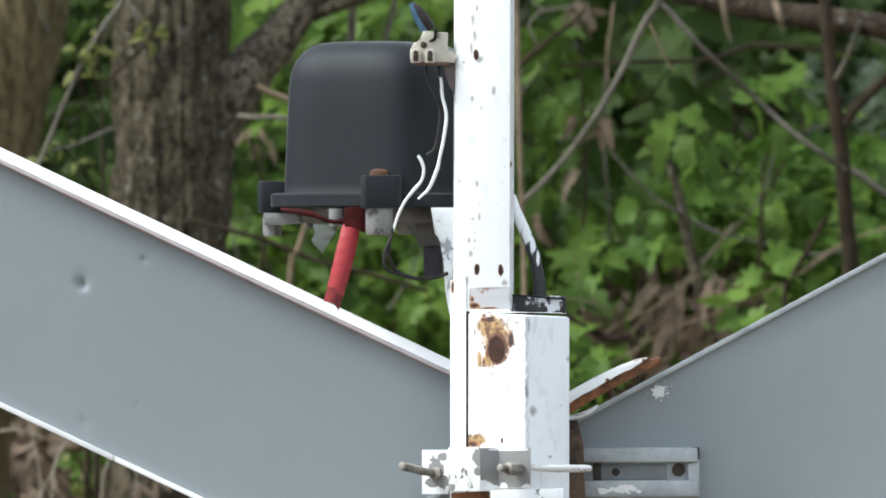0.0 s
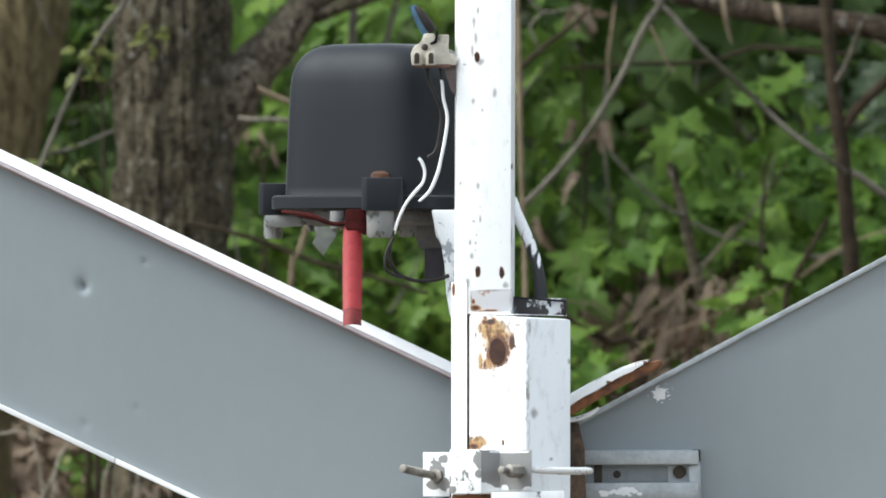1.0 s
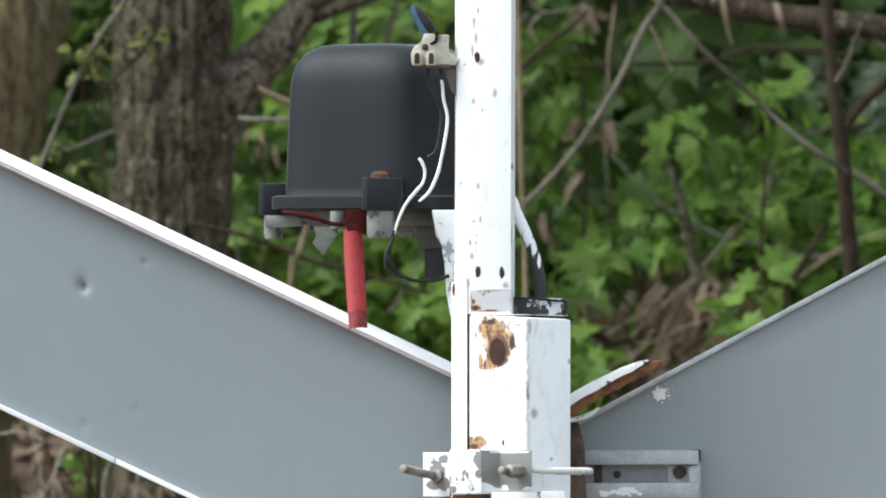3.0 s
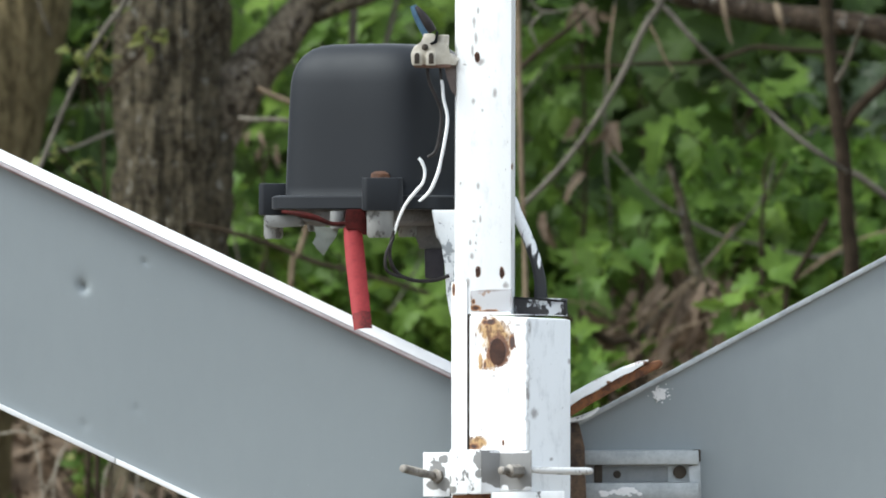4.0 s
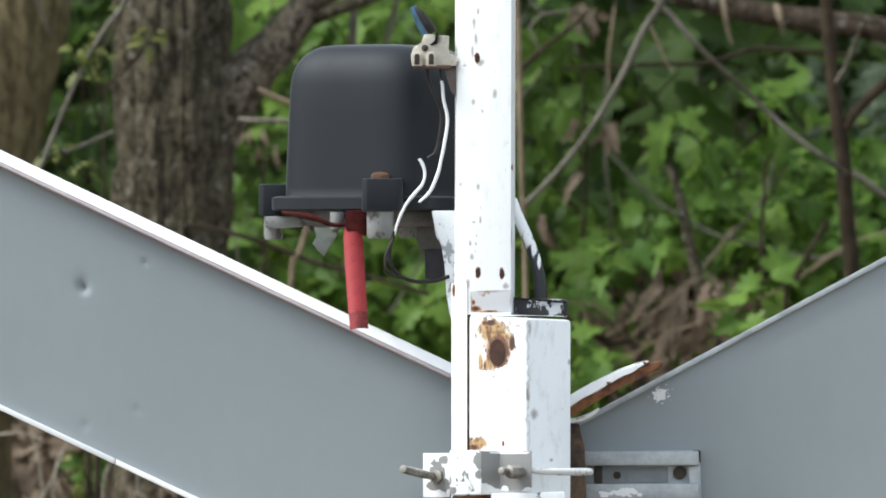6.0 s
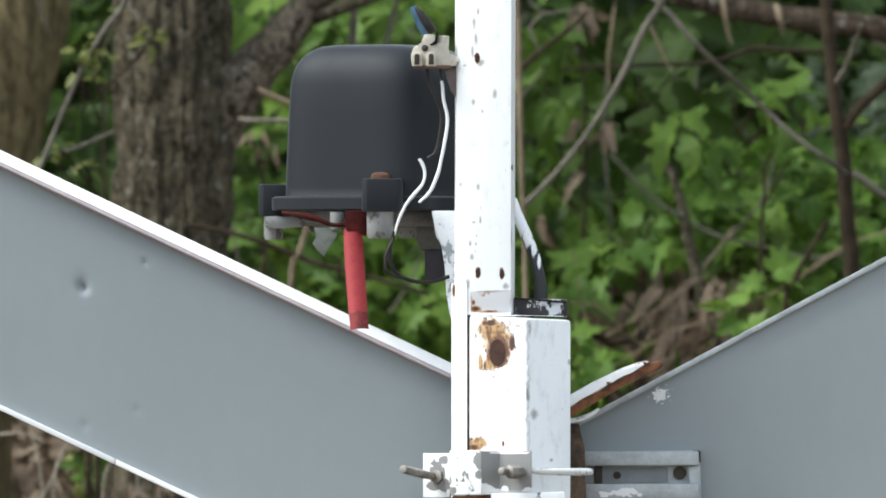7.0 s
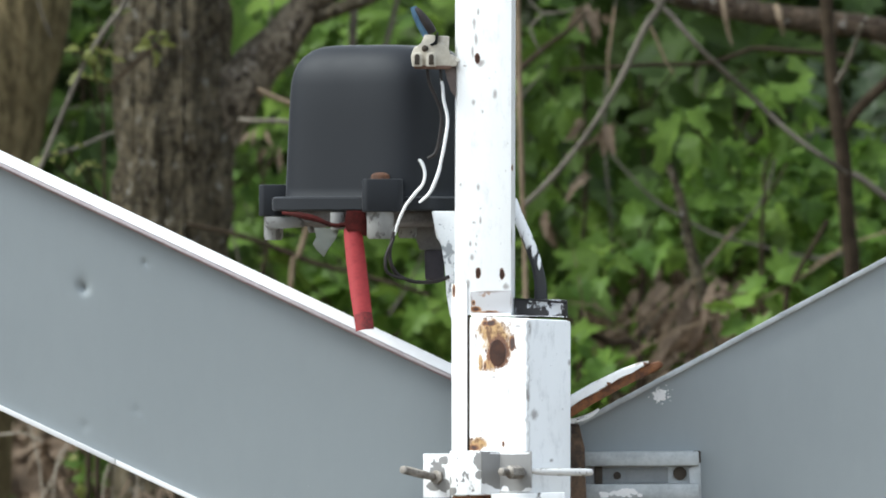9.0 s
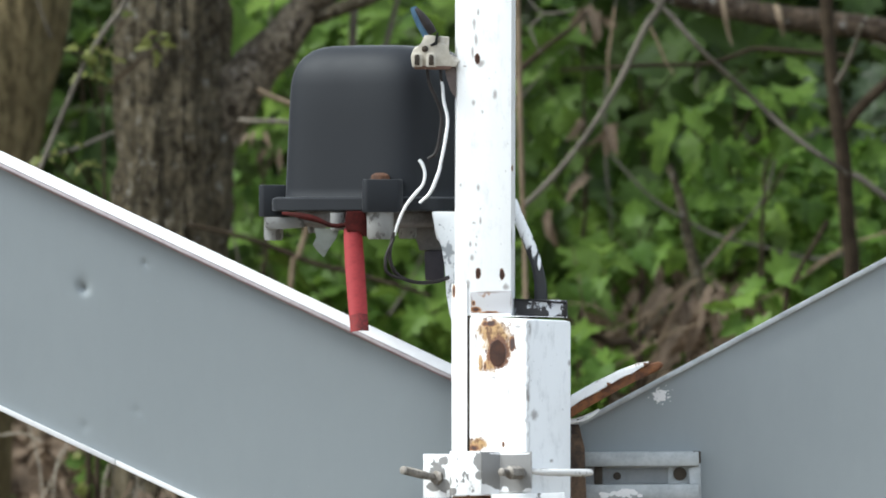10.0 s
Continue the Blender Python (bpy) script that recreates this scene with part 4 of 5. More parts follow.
branch("twig", [(1352, 360, 4.05, 2.6), (1372, 325, 4.05, 2.4), (1394, 285, 4.05, 1.8)], M_STEM, "dark thin upright twig")
branch("twig", [(625, 120, 4.1, 8), (624, 70, 4.1, 7.5), (626, 20, 4.1, 7), (630, -60, 4.1, 6)], M_TWIG, "pale grey stem behind the bell")
branch("twig", [(676, 100, 4.1, 5), (690, 50, 4.1, 5), (702, 0, 4.1, 4.5), (715, -60, 4.1, 4)], M_TWIG, "pale grey stem behind the bell")
branch("twig", [(80, 275, 3.45, 3), (130, 262, 3.5, 3), (200, 232, 3.6, 3)], M_TWIG, "thin twig off the leaning sapling")


# ---- leaves ----
HALF = [(0.0, 0.0), (0.16, -0.12), (0.36, -0.06), (0.46, 0.1), (0.40, 0.22), (0.50, 0.36), (0.47, 0.52), (0.33, 0.58), (0.32, 0.74), (0.18, 0.88), (0.0, 0.98)]
LOBED = [(0.0, 0.0), (0.10, -0.07), (0.28, -0.12), (0.42, 0.01), (0.31, 0.11), (0.37, 0.20), (0.56, 0.29), (0.51, 0.39), (0.33, 0.42), (0.40, 0.54), (0.45, 0.71), (0.32, 0.68),
         (0.22, 0.62), (0.20, 0.80), (0.10, 0.92), (0.0, 1.0)]


def blade(half):
    pts = [(0.0, 0.35, 0.0)] + [(x, y, 0.48 * abs(x) - 0.45 * y * y) for x, y in half] + [(-x, y, 0.48 * abs(x) - 0.45 * y * y) for x, y in reversed(half[1:-1])]
    n = len(pts) - 1
    return np.array(pts), [(0, 1 + i, 1 + (i + 1) % n) for i in range(n)]


ROUND_BLADE, LOBED_BLADE = blade(HALF), blade(LOBED)


def leaf_turns(rng, n, up, front, spread):
    """Random frames for n leaves, their faces turned up and to the open side."""
    nz = rng.normal(size=(n, 3)) * spread + np.array((0, -front, up))
    nz /= np.linalg.norm(nz, axis=1)[:, None]
    ny = rng.normal(size=(n, 3)) + np.array((0, -0.2, -0.5))
    ny -= nz * (ny * nz).sum(1)[:, None]
    ny /= np.linalg.norm(ny, axis=1)[:, None]
    return np.stack([np.cross(ny, nz), ny, nz], axis=2)


def leaves_mesh(name, spots, sizes, turns, kind=ROUND_BLADE):
    n = len(spots)
    points, fans = kind
    local = points[None] * sizes[:, None, None]
    co = np.einsum("nij,nkj->nki", turns, local) + spots[:, None]
    faces = (np.array(fans)[None] + (np.arange(n) * len(points))[:, None, None]).reshape(-1, 3)
    me = bpy.data.meshes.new(name)
    me.from_pydata(co.reshape(-1, 3).tolist(), [], faces.tolist())
    me.polygons.foreach_set("use_smooth", [True] * len(me.polygons))
    return me


def clumped(rng, n, box, clumps, radius):
    (x0, x1), (y0, y1), (z0, z1) = box
    mids = rng.uniform((x0, y0, z0), (x1, y1, z1), (clumps, 3))
    return mids[rng.integers(0, clumps, n)] + rng.normal(size=(n, 3)) * radius


def foliage(name, n, box, clumps, radius, size, material, label, seed, up=0.7, front=0.5, spread=0.55, kind=LOBED_BLADE):
    rng = np.random.default_rng(seed)
    spots = clumped(rng, n, box, clumps, radius)
    me = leaves_mesh(name, spots, rng.uniform(*size, n), leaf_turns(rng, n, up, front, spread), kind)
    me.materials.append(material)
    return tagged(new(name, me), label, "foliage", kind="stuff")


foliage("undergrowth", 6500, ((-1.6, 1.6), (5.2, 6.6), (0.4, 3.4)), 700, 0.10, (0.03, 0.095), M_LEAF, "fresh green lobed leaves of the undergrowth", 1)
foliage("undergrowth", 13000, ((-2.4, 2.4), (6.6, 8.8), (0.2, 3.8)), 700, 0.16, (0.05, 0.13), M_LEAF_FAR, "green leaves deeper in the wood, toned darker for shade", 2)
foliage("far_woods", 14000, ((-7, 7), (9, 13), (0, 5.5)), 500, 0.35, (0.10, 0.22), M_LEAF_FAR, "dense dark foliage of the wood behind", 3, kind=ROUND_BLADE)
# out-of-view leaves, added overhead to darken the wood below
foliage("tree_crown", 2600, ((-4, 4), (3.5, 9), (4.6, 6.8)), 200, 0.3, (0.06, 0.12), M_LEAF_FAR, "unseen leaf crowns added overhead to shade the wood", 4)
foliage("undergrowth", 1000, ((0.08, 0.72), (4.7, 5.5), (1.95, 2.30)), 90, 0.045, (0.02, 0.055), M_LEAF_NEAR, "small bright leaves among the twigs", 6, 0.6, 0.7, 0.7)
foliage("undergrowth", 300, ((-0.36, 0.06), (4.8, 5.5), (1.9, 2.62)), 60, 0.045, (0.02, 0.055), M_LEAF_NEAR, "small bright leaves among the twigs", 7, 0.6, 0.7, 0.7)
foliage("undergrowth", 520, ((0.40, 0.70), (4.25, 4.6), (2.08, 2.31)), 40, 0.03, (0.018, 0.045), M_LEAF_NEAR, "small bright leaves among the twigs", 8, 0.8, 0.6, 0.6)
foliage("undergrowth", 850, ((0.14, 0.62), (4.40, 5.0), (1.95, 2.20)), 60, 0.04, (0.02, 0.05), M_LEAF_NEAR, "small bright leaves among the twigs", 9, 0.8, 0.6, 0.6)
foliage("undergrowth", 150, ((0.32, 0.44), (4.12, 4.4), (2.20, 2.30)), 24, 0.022, (0.018, 0.045), M_LEAF_NEAR, "small bright leaves among the twigs", 10, 0.9, 0.6, 0.6)
# a few leaves with the bluish sky sheen put into their colour
foliage("undergrowth", 80, ((0.46, 0.68), (4.9, 5.5), (2.22, 2.46)), 34, 0.03, (0.02, 0.06), M_LEAF_SKYLIT, "blue-green leaves deeper in the undergrowth, coloured for sky sheen", 41, 0.9, 0.5, 0.5)
foliage("withered_leaves", 420, ((-0.66, -0.34), (4.75, 5.3), (1.80, 1.97)), 40, 0.03, (0.025, 0.055), M_LEAF_DRY, "withered brown leaves low in the brush", 21, 0.2, 0.8, 0.6)
foliage("withered_leaves", 620, ((0.20, 0.46), (4.3, 4.8), (1.96, 2.15)), 30, 0.03, (0.025, 0.055), M_LEAF_DRY, "withered brown leaves low in the brush", 22, 0.2, 0.8, 0.6)


def thicket(count, us, vs, ys, thick, lean, material, label, seed):
    """Fine twigs, too many to count, all through the leaves."""
    rng = random.Random(seed)
    bm = bmesh.new()
    for _ in range(count):
        u, v, y = rng.uniform(*us), rng.uniform(*vs), rng.uniform(*ys)
        a = rng.gauss(lean, 0.7)
        n = rng.uniform(60, 260)
        bow = rng.gauss(0, 14)
        pts = [(u + math.cos(a) * n * s - math.sin(a) * bow * math.sin(s * 3.1), v - math.sin(a) * n * s + rng.gauss(0, 4), y + rng.uniform(-0.02, 0.02), thick * (1 - 0.6 * s)) for s in (0, 0.25, 0.5, 0.75, 1)]
        sweep(pts, 5, 2, 0.0, bm)
    tagged(part("thicket", bm, material), label, "twigs", kind="stuff")


thicket(150, (-200, 1750), (-100, 900), (4.3, 6.0), 2.6, math.pi / 2, M_TWIG, "fine grey-brown twigs through the undergrowth", 9)
thicket(46, (1000, 1500), (520, 760), (3.9, 4.3), 1.7, 0.9, M_DRY, "fine pale dry twigs low in the brush", 19)


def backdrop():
    """A sheet far behind the leaves, coloured dark for the shaded inside of the wood."""
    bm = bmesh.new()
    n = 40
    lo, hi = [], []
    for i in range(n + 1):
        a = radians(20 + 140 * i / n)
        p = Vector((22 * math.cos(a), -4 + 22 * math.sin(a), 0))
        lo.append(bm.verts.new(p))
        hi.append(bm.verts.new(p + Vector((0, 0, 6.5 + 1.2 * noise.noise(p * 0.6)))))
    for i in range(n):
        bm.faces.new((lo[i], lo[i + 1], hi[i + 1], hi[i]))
    m = surface("wood_shade_sheet", (0.012, 0.022, 0.008), (0.045, 0.07, 0.02), 1.6, 0.9, 0, 0.05)
    tagged(part("backdrop", bm, m), "dark green sheet standing for the wood's shaded depths", "backdrop", kind="structure")


backdrop()

def leaf_kinds(material, seed):
    """Five leaf shapes in one material: broad lobed ones, rounder ones, and slim drooping young ones."""
    kinds = []
    for k in range(5):
        rr = np.random.default_rng(seed + k)
        points, fans = LOBED_BLADE if k != 2 else ROUND_BLADE
        co = points * (1 + 0.06 * rr.normal(size=points.shape))
        co[:, 2] += 0.5 * rr.normal() * co[:, 0] * co[:, 1]
        if k > 3:
            co = co * np.array((0.5, 1.15, 1.2))
        me = bpy.data.meshes.new("leaf")
        me.from_pydata(co.tolist(), [], fans)
        me.polygons.foreach_set("use_smooth", [True] * len(me.polygons))
        me.materials.append(material)
        kinds.append(me)
    return kinds


LEAVES, LEAVES_MID, LEAVES_DARK, LEAVES_YOUNG = leaf_kinds(M_LEAF_NEAR, 40), leaf_kinds(M_LEAF_MID, 50), leaf_kinds(M_LEAF_DARK, 60), leaf_kinds(M_LEAF_YOUNG, 70)
NARROW = bpy.data.meshes.new("withered_leaf")
NARROW.from_pydata((ROUND_BLADE[0] * np.array((0.34, 1, 0.35))).tolist(), [], ROUND_BLADE[1])
NARROW.materials.append(M_LEAF_DRY)

SPRAYS = []


def shrub(foot_u, y, label, sprays, seed, dry=False, scale=1.0, kinds=LEAVES):
    """A shrub: one stem from the ground and, on side twigs, sprays of leaves that can stir. sprays: (u, v, leaves, reach)."""
    rng = random.Random(seed)
    low = 441 + EYE_Z / (UNIT * (1 + y / REACH))
    top = min(s[1] for s in sprays)
    t = thing("shrub", P(foot_u, low, y), label, "shrub", "shrubs at the wood's edge")
    mean = sum(s[0] for s in sprays) / len(sprays)
    part("stem", sweep([(foot_u, low + 20, y, 9), ((foot_u + mean) / 2, (low + 900) / 2, y, 8), (mean, 640, y, 5), (mean + 10, (top + 640) / 2, y, 3), (mean, top, y, 1.5)], 10, 6, 0.1, None, 60), M_STEM, t)
    for u, v, count, reach in sprays:
        root_v = min(v + 60 + abs(u - mean) * 0.35, 1100)
        start = P(mean, max(root_v, (top + v) / 2), y)
        end = P(u, v, y + rng.uniform(-0.25, 0.1))
        twig = bmesh.new()
        rod(Vector(), end - start, 0.0015, 6, twig, 0.0003)
        me = bpy.data.meshes.new("spray")
        twig.to_mesh(me)
        twig.free()
        me.materials.append(M_STEM)
        spray = new("spray", me)
        spray.parent = t
        spray.location = start - place_of(t)
        for _ in range(count):
            leaf = new("leaf", NARROW if dry else rng.choice(kinds))
            leaf.parent = spray
            way = Vector((rng.gauss(0, 1), rng.gauss(0, 0.7), rng.gauss(0, 1))) * reach * UNIT * 0.75
            leaf.location = (end - start) + way
            face = Vector((rng.gauss(0, 0.5), -0.75 + rng.gauss(0, 0.4), 0.7 + rng.gauss(0, 0.4))) if not dry else Vector((rng.gauss(0, 0.8), -0.8, rng.gauss(0.1, 0.6)))
            tip = (way.normalized() + Vector((0, 0, -0.5 if not dry else -1.9))).normalized()
            zz = face.normalized()
            yy = (tip - zz * tip.dot(zz)).normalized()
            m = Matrix((yy.cross(zz), yy, zz)).transposed()
            leaf.rotation_mode = "QUATERNION"
            leaf.rotation_quaternion = m.to_quaternion()
            size = rng.choice((0.028, 0.034, 0.04, 0.046, 0.054, 0.062)) * rng.uniform(0.85, 1.15) if not dry else rng.uniform(0.035, 0.065)
            leaf.scale = (size * scale,) * 3
        SPRAYS.append((spray, rng.uniform(0, 6.28), rng.uniform(0.6, 1.4), max((end - start).length, 0.06)))
    return t


shrub(1400, 4.7, "leafy shrub with bright green lobed leaves", [(1380, 150, 3, 30), (1240, 215, 5, 35), (1320, 290, 9, 60), (1430, 260, 9, 55), (1545, 380, 8, 34), (1440, 400, 10, 40), (1400, 380, 12, 55), (1480, 420, 14, 50), (1545, 420, 13, 45), (1420, 330, 10, 40)], 11)
shrub(1250, 4.5, "leafy shrub with bright green lobed leaves", [(1120, 400, 4, 45), (1060, 470, 6, 45), (1160, 330, 4, 50), (1280, 350, 9, 40), (1310, 400, 10, 40), (1270, 430, 9, 34), (1340, 460, 12, 55), (1440, 480, 12, 45), (1340, 540, 13, 40), (1400, 520, 10, 35), (1040, 560, 8, 30), (1050, 630, 7, 25), (1120, 630, 8, 22), (1230, 610, 9, 24), (1180, 520, 6, 20), (1300, 590, 8, 26), (1250, 370, 8, 50), (1000, 420, 2, 40), (1030, 180, 2, 50)], 12)
shrub(560, 4.6, "leafy shrub with bright green lobed leaves", [(432, 325, 5, 24), (440, 40, 9, 45), (600, 40, 9, 50), (520, 470, 8, 45), (640, 520, 8, 50), (730, 560, 9, 50), (740, 450, 7, 40), (710, 30, 7, 45), (520, 20, 9, 35), (640, 40, 9, 35), (480, 20, 7, 30), (560, 430, 8, 35), (690, 540, 9, 35), (610, 470, 8, 35), (470, 440, 7, 30), (770, 540, 6, 25)], 13)
shrub(140, 3.6, "young shrub with small yellow-green leaves", [(150, 95, 7, 16), (160, 75, 4, 12), (180, 105, 5, 14), (150, 140, 3, 8), (268, 78, 7, 12), (298, 58, 2, 5), (215, 28, 2, 6), (90, 282, 4, 9), (150, 295, 5, 14), (110, 262, 3, 10), (150, 830, 5, 35)], 14, False, 0.36, LEAVES_YOUNG[3:])
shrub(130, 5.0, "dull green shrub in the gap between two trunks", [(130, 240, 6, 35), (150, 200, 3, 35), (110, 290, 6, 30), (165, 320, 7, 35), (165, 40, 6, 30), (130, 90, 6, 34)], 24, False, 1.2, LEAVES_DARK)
shrub(1130, 4.45, "shrub with large broad lobed leaves", [(1140, 385, 2, 12), (1120, 425, 2, 14), (1065, 455, 2, 10), (1075, 430, 1, 6), (1000, 530, 2, 14)], 31, False, 2.1, LEAVES_MID)
shrub(1000, 4.6, "shrub with large dark green lobed leaves", [(1000, 350, 3, 34), (960, 430, 3, 34), (1010, 470, 4, 40), (1080, 320, 3, 34), (1170, 250, 3, 36), (1130, 180, 3, 36), (1200, 120, 3, 40), (1290, 60, 3, 40), (1330, 110, 3, 36)], 32, False, 2.1, LEAVES_DARK)
shrub(960, 4.5, "green shrub with middling lobed leaves behind a post", [(960, 150, 6, 36), (990, 200, 6, 36), (960, 300, 5, 34), (1010, 90, 5, 36), (950, 30, 5, 30), (1000, 270, 5, 36), (1060, 240, 2, 30), (1210, 320, 5, 36), (1100, 270, 4, 30)], 34, False, 1.15, LEAVES_MID)
shrub(1240, 4.3, "shrub with slim pointed young leaves", [(1235, 235, 4, 16), (1205, 215, 3, 12), (1265, 250, 3, 14), (1345, 165, 2, 8), (1330, 190, 2, 8), (1410, 175, 3, 16)], 33, False, 1.0, LEAVES[3:])
shrub(1180, 4.2, "withered shrub with hanging brown leaves", [(1150, 485, 16, 32), (1200, 550, 16, 40), (1280, 510, 12, 34), (1130, 560, 12, 36), (1190, 620, 12, 36), (1250, 590, 10, 34)], 15, True)
shrub(1050, 4.3, "withered shoot with a few hanging brown leaves", [(1075, 225, 5, 10), (1025, 215, 2, 8), (1030, 310, 2, 8), (957, 385, 2, 7), (1022, 20, 3, 12), (1055, 25, 3, 10)], 18, True, 0.8)
shrub(470, 4.35, "withered shoot with brown leaves beside a trunk", [(445, 245, 3, 14), (478, 262, 3, 14)], 36, True, 0.45)
shrub(120, 4.0, "withered brush of brown stalks and leaves", [(80, 800, 4, 30), (110, 850, 4, 35), (230, 870, 5, 40), (60, 850, 3, 30), (200, 840, 4, 40), (280, 860, 4, 30)], 16, True, 0.5)
shrub(1090, 4.1, "low shrub with broad light green leaves", [(1150, 395, 4, 28), (1065, 480, 6, 28), (1010, 510, 6, 26), (1110, 440, 4, 24), (1015, 600, 7, 24), (1060, 655, 8, 26), (1110, 600, 6, 24), (1240, 640, 7, 24), (1310, 560, 7, 24), (1350, 500, 6, 24), (1010, 670, 6, 20)], 17, False, 0.8)
branch("dry_stalk", stem_down(85, 960, 3.5, 1.5, 10) + [(75, 880, 3.5, 1.5), (62, 790, 3.5, 1.3), (40, 715, 3.5, 1.0)], M_STRAW, "thin pale dry stalk under the board")
branch("dry_stalk", stem_down(80, 960, 3.5, 1.5, -10) + [(96, 850, 3.5, 1.5), (118, 785, 3.5, 1.3), (150, 700, 3.5, 1.0)], M_STRAW, "thin pale dry stalk under the board")
branch("dry_stalk", stem_down(176, 960, 3.5, 1.5, -10) + [(182, 880, 3.5, 1.5), (192, 825, 3.5, 1.3), (205, 760, 3.5, 1.0)], M_STRAW, "thin pale dry stalk under the board")
branch("dry_stalk", stem_down(240, 1000, 3.5, 1.5, 12) + [(236, 930, 3.5, 1.3), (240, 870, 3.5, 1.2), (248, 810, 3.5, 1.0)], M_STRAW, "thin pale dry stalk under the board")
branch("dry_stalk", [(60, 905, 3.6, 1.4), (90, 850, 3.6, 1.3), (112, 800, 3.6, 1.2), (136, 740, 3.6, 1.0)], M_STRAW, "thin pale dry stalk under the board")
shrub(150, 4.3, "small green sprout among withered brush", [(152, 828, 5, 14), (160, 850, 4, 12)], 35, False, 0.8, LEAVES_MID)
branch("dry_stalk", [(-60, 775, 3.5, 1.8), (0, 768, 3.5, 1.8), (40, 765, 3.5, 1.5), (75, 778, 3.5, 2)], M_STRAW, "thin pale dry stalk under the board")


def hanging_strip():
    """Six rigid lengths of tape in a row under the bell."""
    t = thing("red_tape_strip", P(624, 404, 0.036), "red plastic tape strip hanging from the bell, fluttering", "tape")
    k = UNIT * (1 + 0.036 / REACH)
    n = 30.4 * k
    made = []
    for i in range(6):
        bm = bmesh.new()
        cols = 7
        w = (16.2, 17, 17.4, 17.2, 17, 16.6, 16.2)
        a, b = [], []
        for j in range(cols):
            s = j / (cols - 1) * 2 - 1
            for z, row, ww in ((0.002, a, w[i]), (-n - 0.001, b, w[i + 1])):
                row.append((s * ww * k, 0.0035 * (s * s) - 0.001, z))
        front = [[bm.verts.new(p) for p in row] for row in (a, b)]
        back = [[bm.verts.new((x, y + 0.0006, z)) for x, y, z in row] for row in (a, b)]
        for j in range(cols - 1):
            bm.faces.new((front[0][j], front[1][j], front[1][j + 1], front[0][j + 1]))
            bm.faces.new((back[0][j], back[0][j + 1], back[1][j + 1], back[1][j]))
        for r in (0, 1):
            for j in range(cols - 1):
                bm.faces.new((front[r][j], front[r][j + 1], back[r][j + 1], back[r][j]))
        for j in (0, cols - 1):
            bm.faces.new((front[0][j], front[1][j], back[1][j], back[0][j]))
        bmesh.ops.recalc_face_normals(bm, faces=bm.faces)
        me = bpy.data.meshes.new("tape_length")
        bm.to_mesh(me)
        bm.free()
        for f in me.polygons:
            f.use_smooth = True
        me.set_sharp_from_angle(angle=radians(50))
        me.materials.append(M_RED if i < 5 else M_RED_END)
        ob = new("tape_length", me)
        ob.parent = t
        made.append(ob)
    return made, n


M_RED_END = surface("dark_blotched_tape_end", (0.030, 0.012, 0.012), (0.21, 0.024, 0.024), 42, 0.6, 0, 0.0005, spec=0.25)
LENGTHS, STEP = hanging_strip()

# swing of the tape: seconds, degrees to the side, degrees out of its plane
SWING_A = [(0.0, -13, 39), (0.1, -12, 37), (0.2, -15, 42), (0.3, -7, 33), (0.4, -8, 33), (0.5, -7, 32), (0.6, -9, 33), (0.7, -14, 38), (0.8, -8, 31),
           (0.9, -5, 28), (1.0, 0, 22), (1.1, -1, 24), (1.2, -7, 30), (1.3, 2, 19), (1.4, -1, 22), (1.5, -5, 27), (1.6, -1, 24), (1.7, 2, 20), (1.8, 3, 18),
           (1.9, 5, 14), (2.0, 5, 14), (2.1, 4, 16), (2.2, 1, 19), (2.3, 1, 20), (2.4, 1, 20), (2.5, -3, 25), (2.6, 2, 19), (2.7, 0, 20), (3.1, 4, 16), (3.4, 2, 19)]
SWING_B = [(3.8, 6, 14), (3.9, 5, 15), (4.0, 6, 14), (4.1, 5, 15), (4.2, 5, 16), (4.3, 6, 14), (4.4, 7, 12), (4.5, 5, 14), (4.6, 9, 11), (4.7, 4, 16),
           (4.8, 3, 18), (4.9, 4, 16), (5.0, 5, 15), (5.1, 0, 22), (5.2, 0, 21), (5.3, -5, 29), (5.4, -1, 24), (5.5, 0, 22), (5.6, 1, 20), (5.7, 2, 20),
           (6.1, 4, 16), (6.4, 3, 18)]
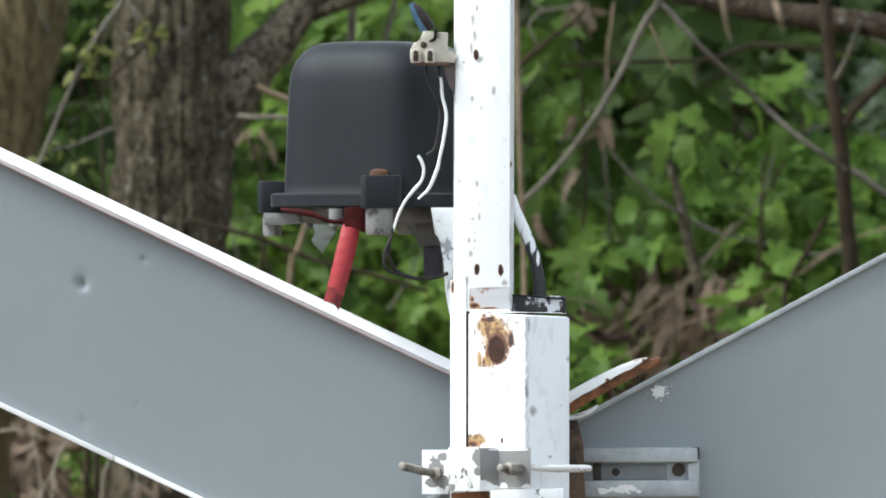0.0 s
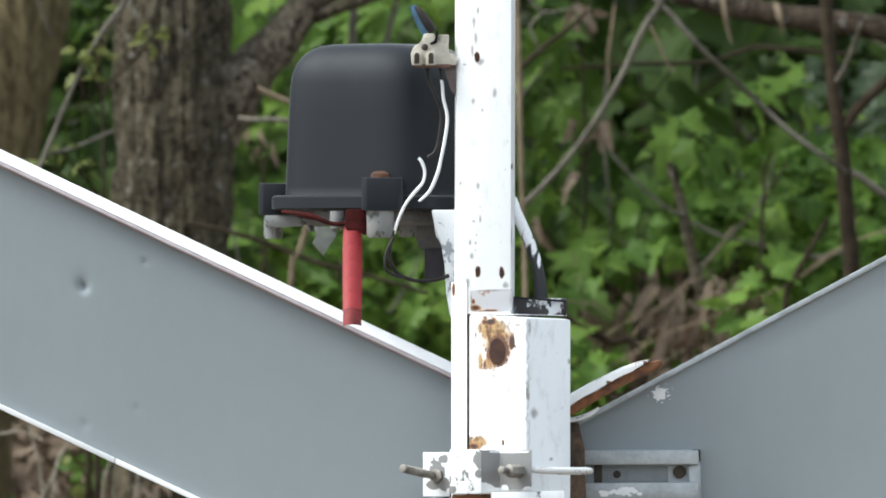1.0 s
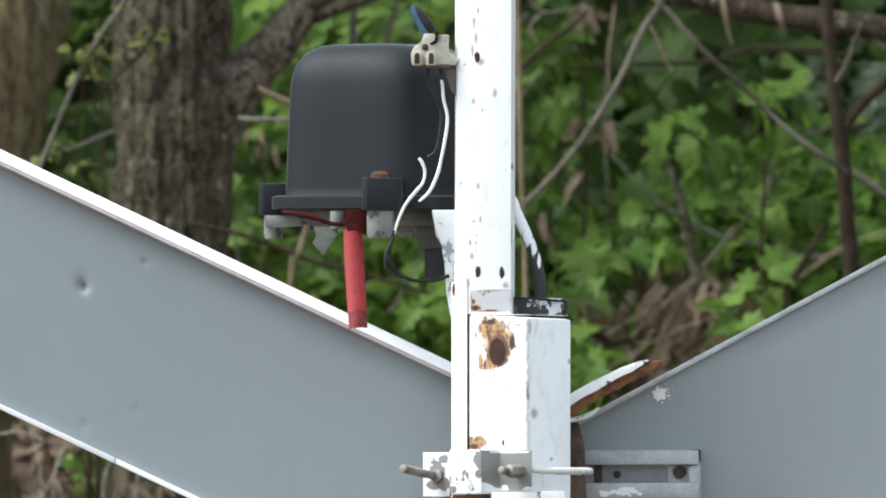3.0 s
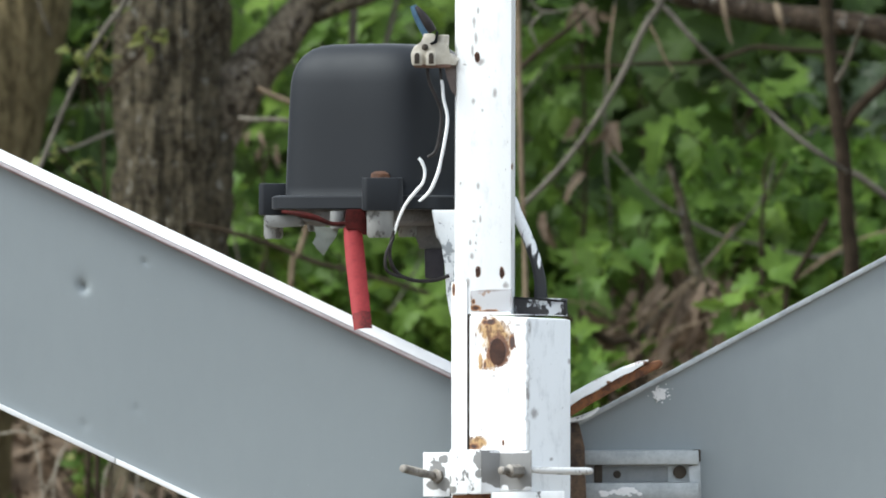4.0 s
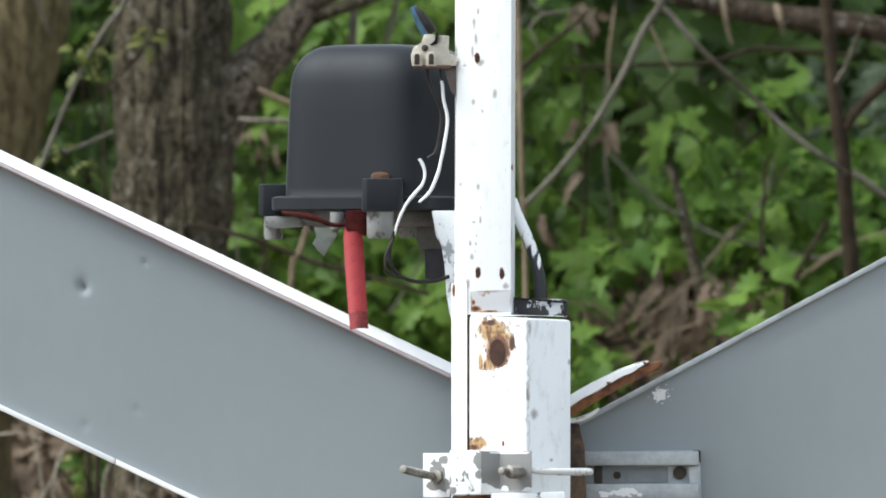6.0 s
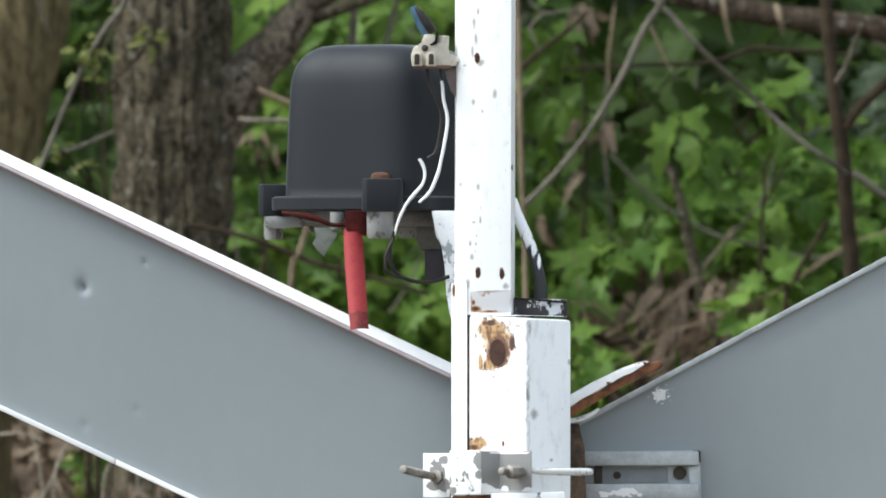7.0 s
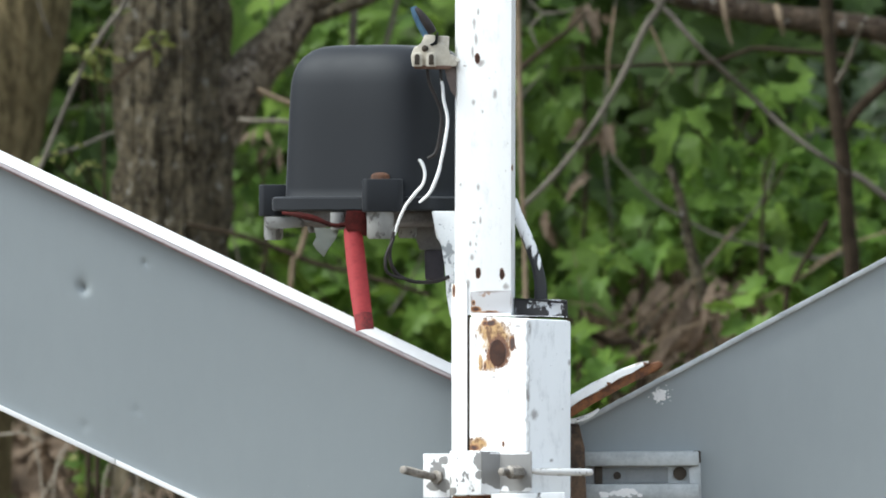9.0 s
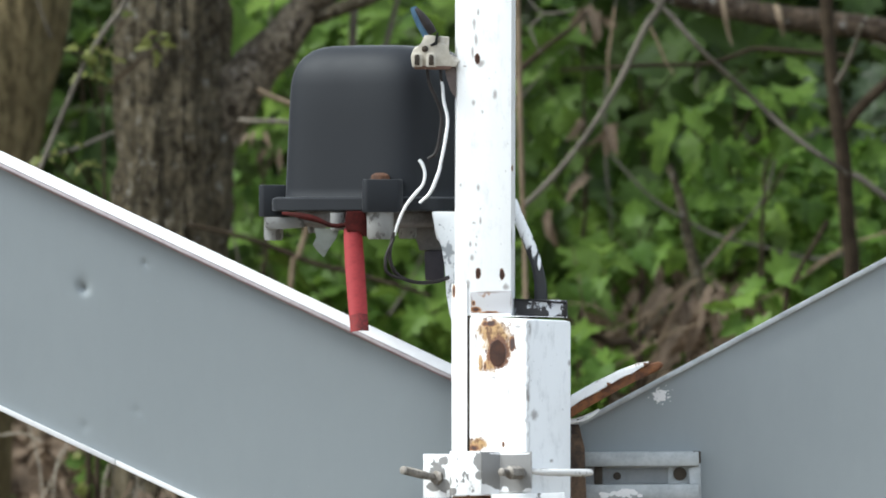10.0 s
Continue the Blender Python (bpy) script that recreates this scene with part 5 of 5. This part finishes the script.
SWING_C = [(6.8, 5, 14), (6.9, 6, 14), (7.0, 4, 16), (7.1, 5, 15), (7.2, 3, 19), (7.3, 3, 16), (7.4, 7, 10), (7.5, 3, 16), (7.6, 4, 16), (7.7, 5, 13),
           (7.8, 7, 11), (7.9, 5, 13), (8.0, 5, 13), (8.1, 5, 16), (8.2, 3, 19), (8.3, 4, 16), (8.4, 0, 24), (8.5, 0, 24), (8.6, 2, 19), (8.7, 4, 16),
           (8.8, 5, 16), (8.9, 5, 16), (9.0, 7, 14), (9.1, 11, 2), (9.2, 7, 12), (9.3, 7, 10), (9.4, 4, 16), (9.5, 4, 16), (9.6, 5, 13), (9.7, 4, 15), (9.8, 6, 11), (10.0, 4, 13)]


# the breeze: seconds, drift of the leaves in millimetres or so
BREEZE = [(0.0, -10), (0.5, -12), (1.0, -11), (1.5, -7), (2.0, -5), (2.5, -4), (3.2, -2), (4.0, 0), (4.5, 2), (5.0, 0), (5.5, -2), (6.2, -3), (7.0, -3), (7.5, 0), (8.0, 3),
          (8.5, 3), (9.0, 7), (9.5, 8), (10.0, 11)]


def motions():
    rows = [[] for _ in LENGTHS]
    for t, side, out in SWING_A + SWING_B + SWING_C:
        p = Vector()
        for i, share in enumerate((0.82, 0.92, 1.0, 1.05, 1.1, 1.13)):
            turn = pose(0, 0, 0, -out * share, 0, 0)
            twist = max(0, out - 32) * 3.5 * (i + 1) / 6
            turn = pose(0, 0, 0, 0, -side * share, 0) @ turn @ pose(0, 0, 0, 0, 0, twist)
            rows[i].append((t, Matrix.Translation(p) @ turn))
            p = p + turn.to_3x3() @ Vector((0, 0, -STEP))
    for ob, r in zip(LENGTHS, rows):
        walk(ob, r)
    # sprays of leaves give way to the breeze and swing slowly back, each in its own measure
    for ob, phase, pace, arm in SPRAYS:
        foot = Matrix.Translation(ob.location)
        give = 0.00075 * (0.55 + 0.35 * pace + 0.35 * math.sin(phase)) / arm
        rows = []
        for t, drift in BREEZE:
            side = math.degrees((drift + 2.2 * math.sin(t * 2.1 * pace + phase)) * give)
            nod = math.degrees(2.0 * math.sin(t * 1.7 * pace + phase * 2) * give)
            rows.append((t, foot @ pose(0, 0, 0, nod, max(-9, min(9, side)), 1.5 * math.sin(t * 0.7 * pace + phase * 3))))
        walk(ob, rows)


motions()
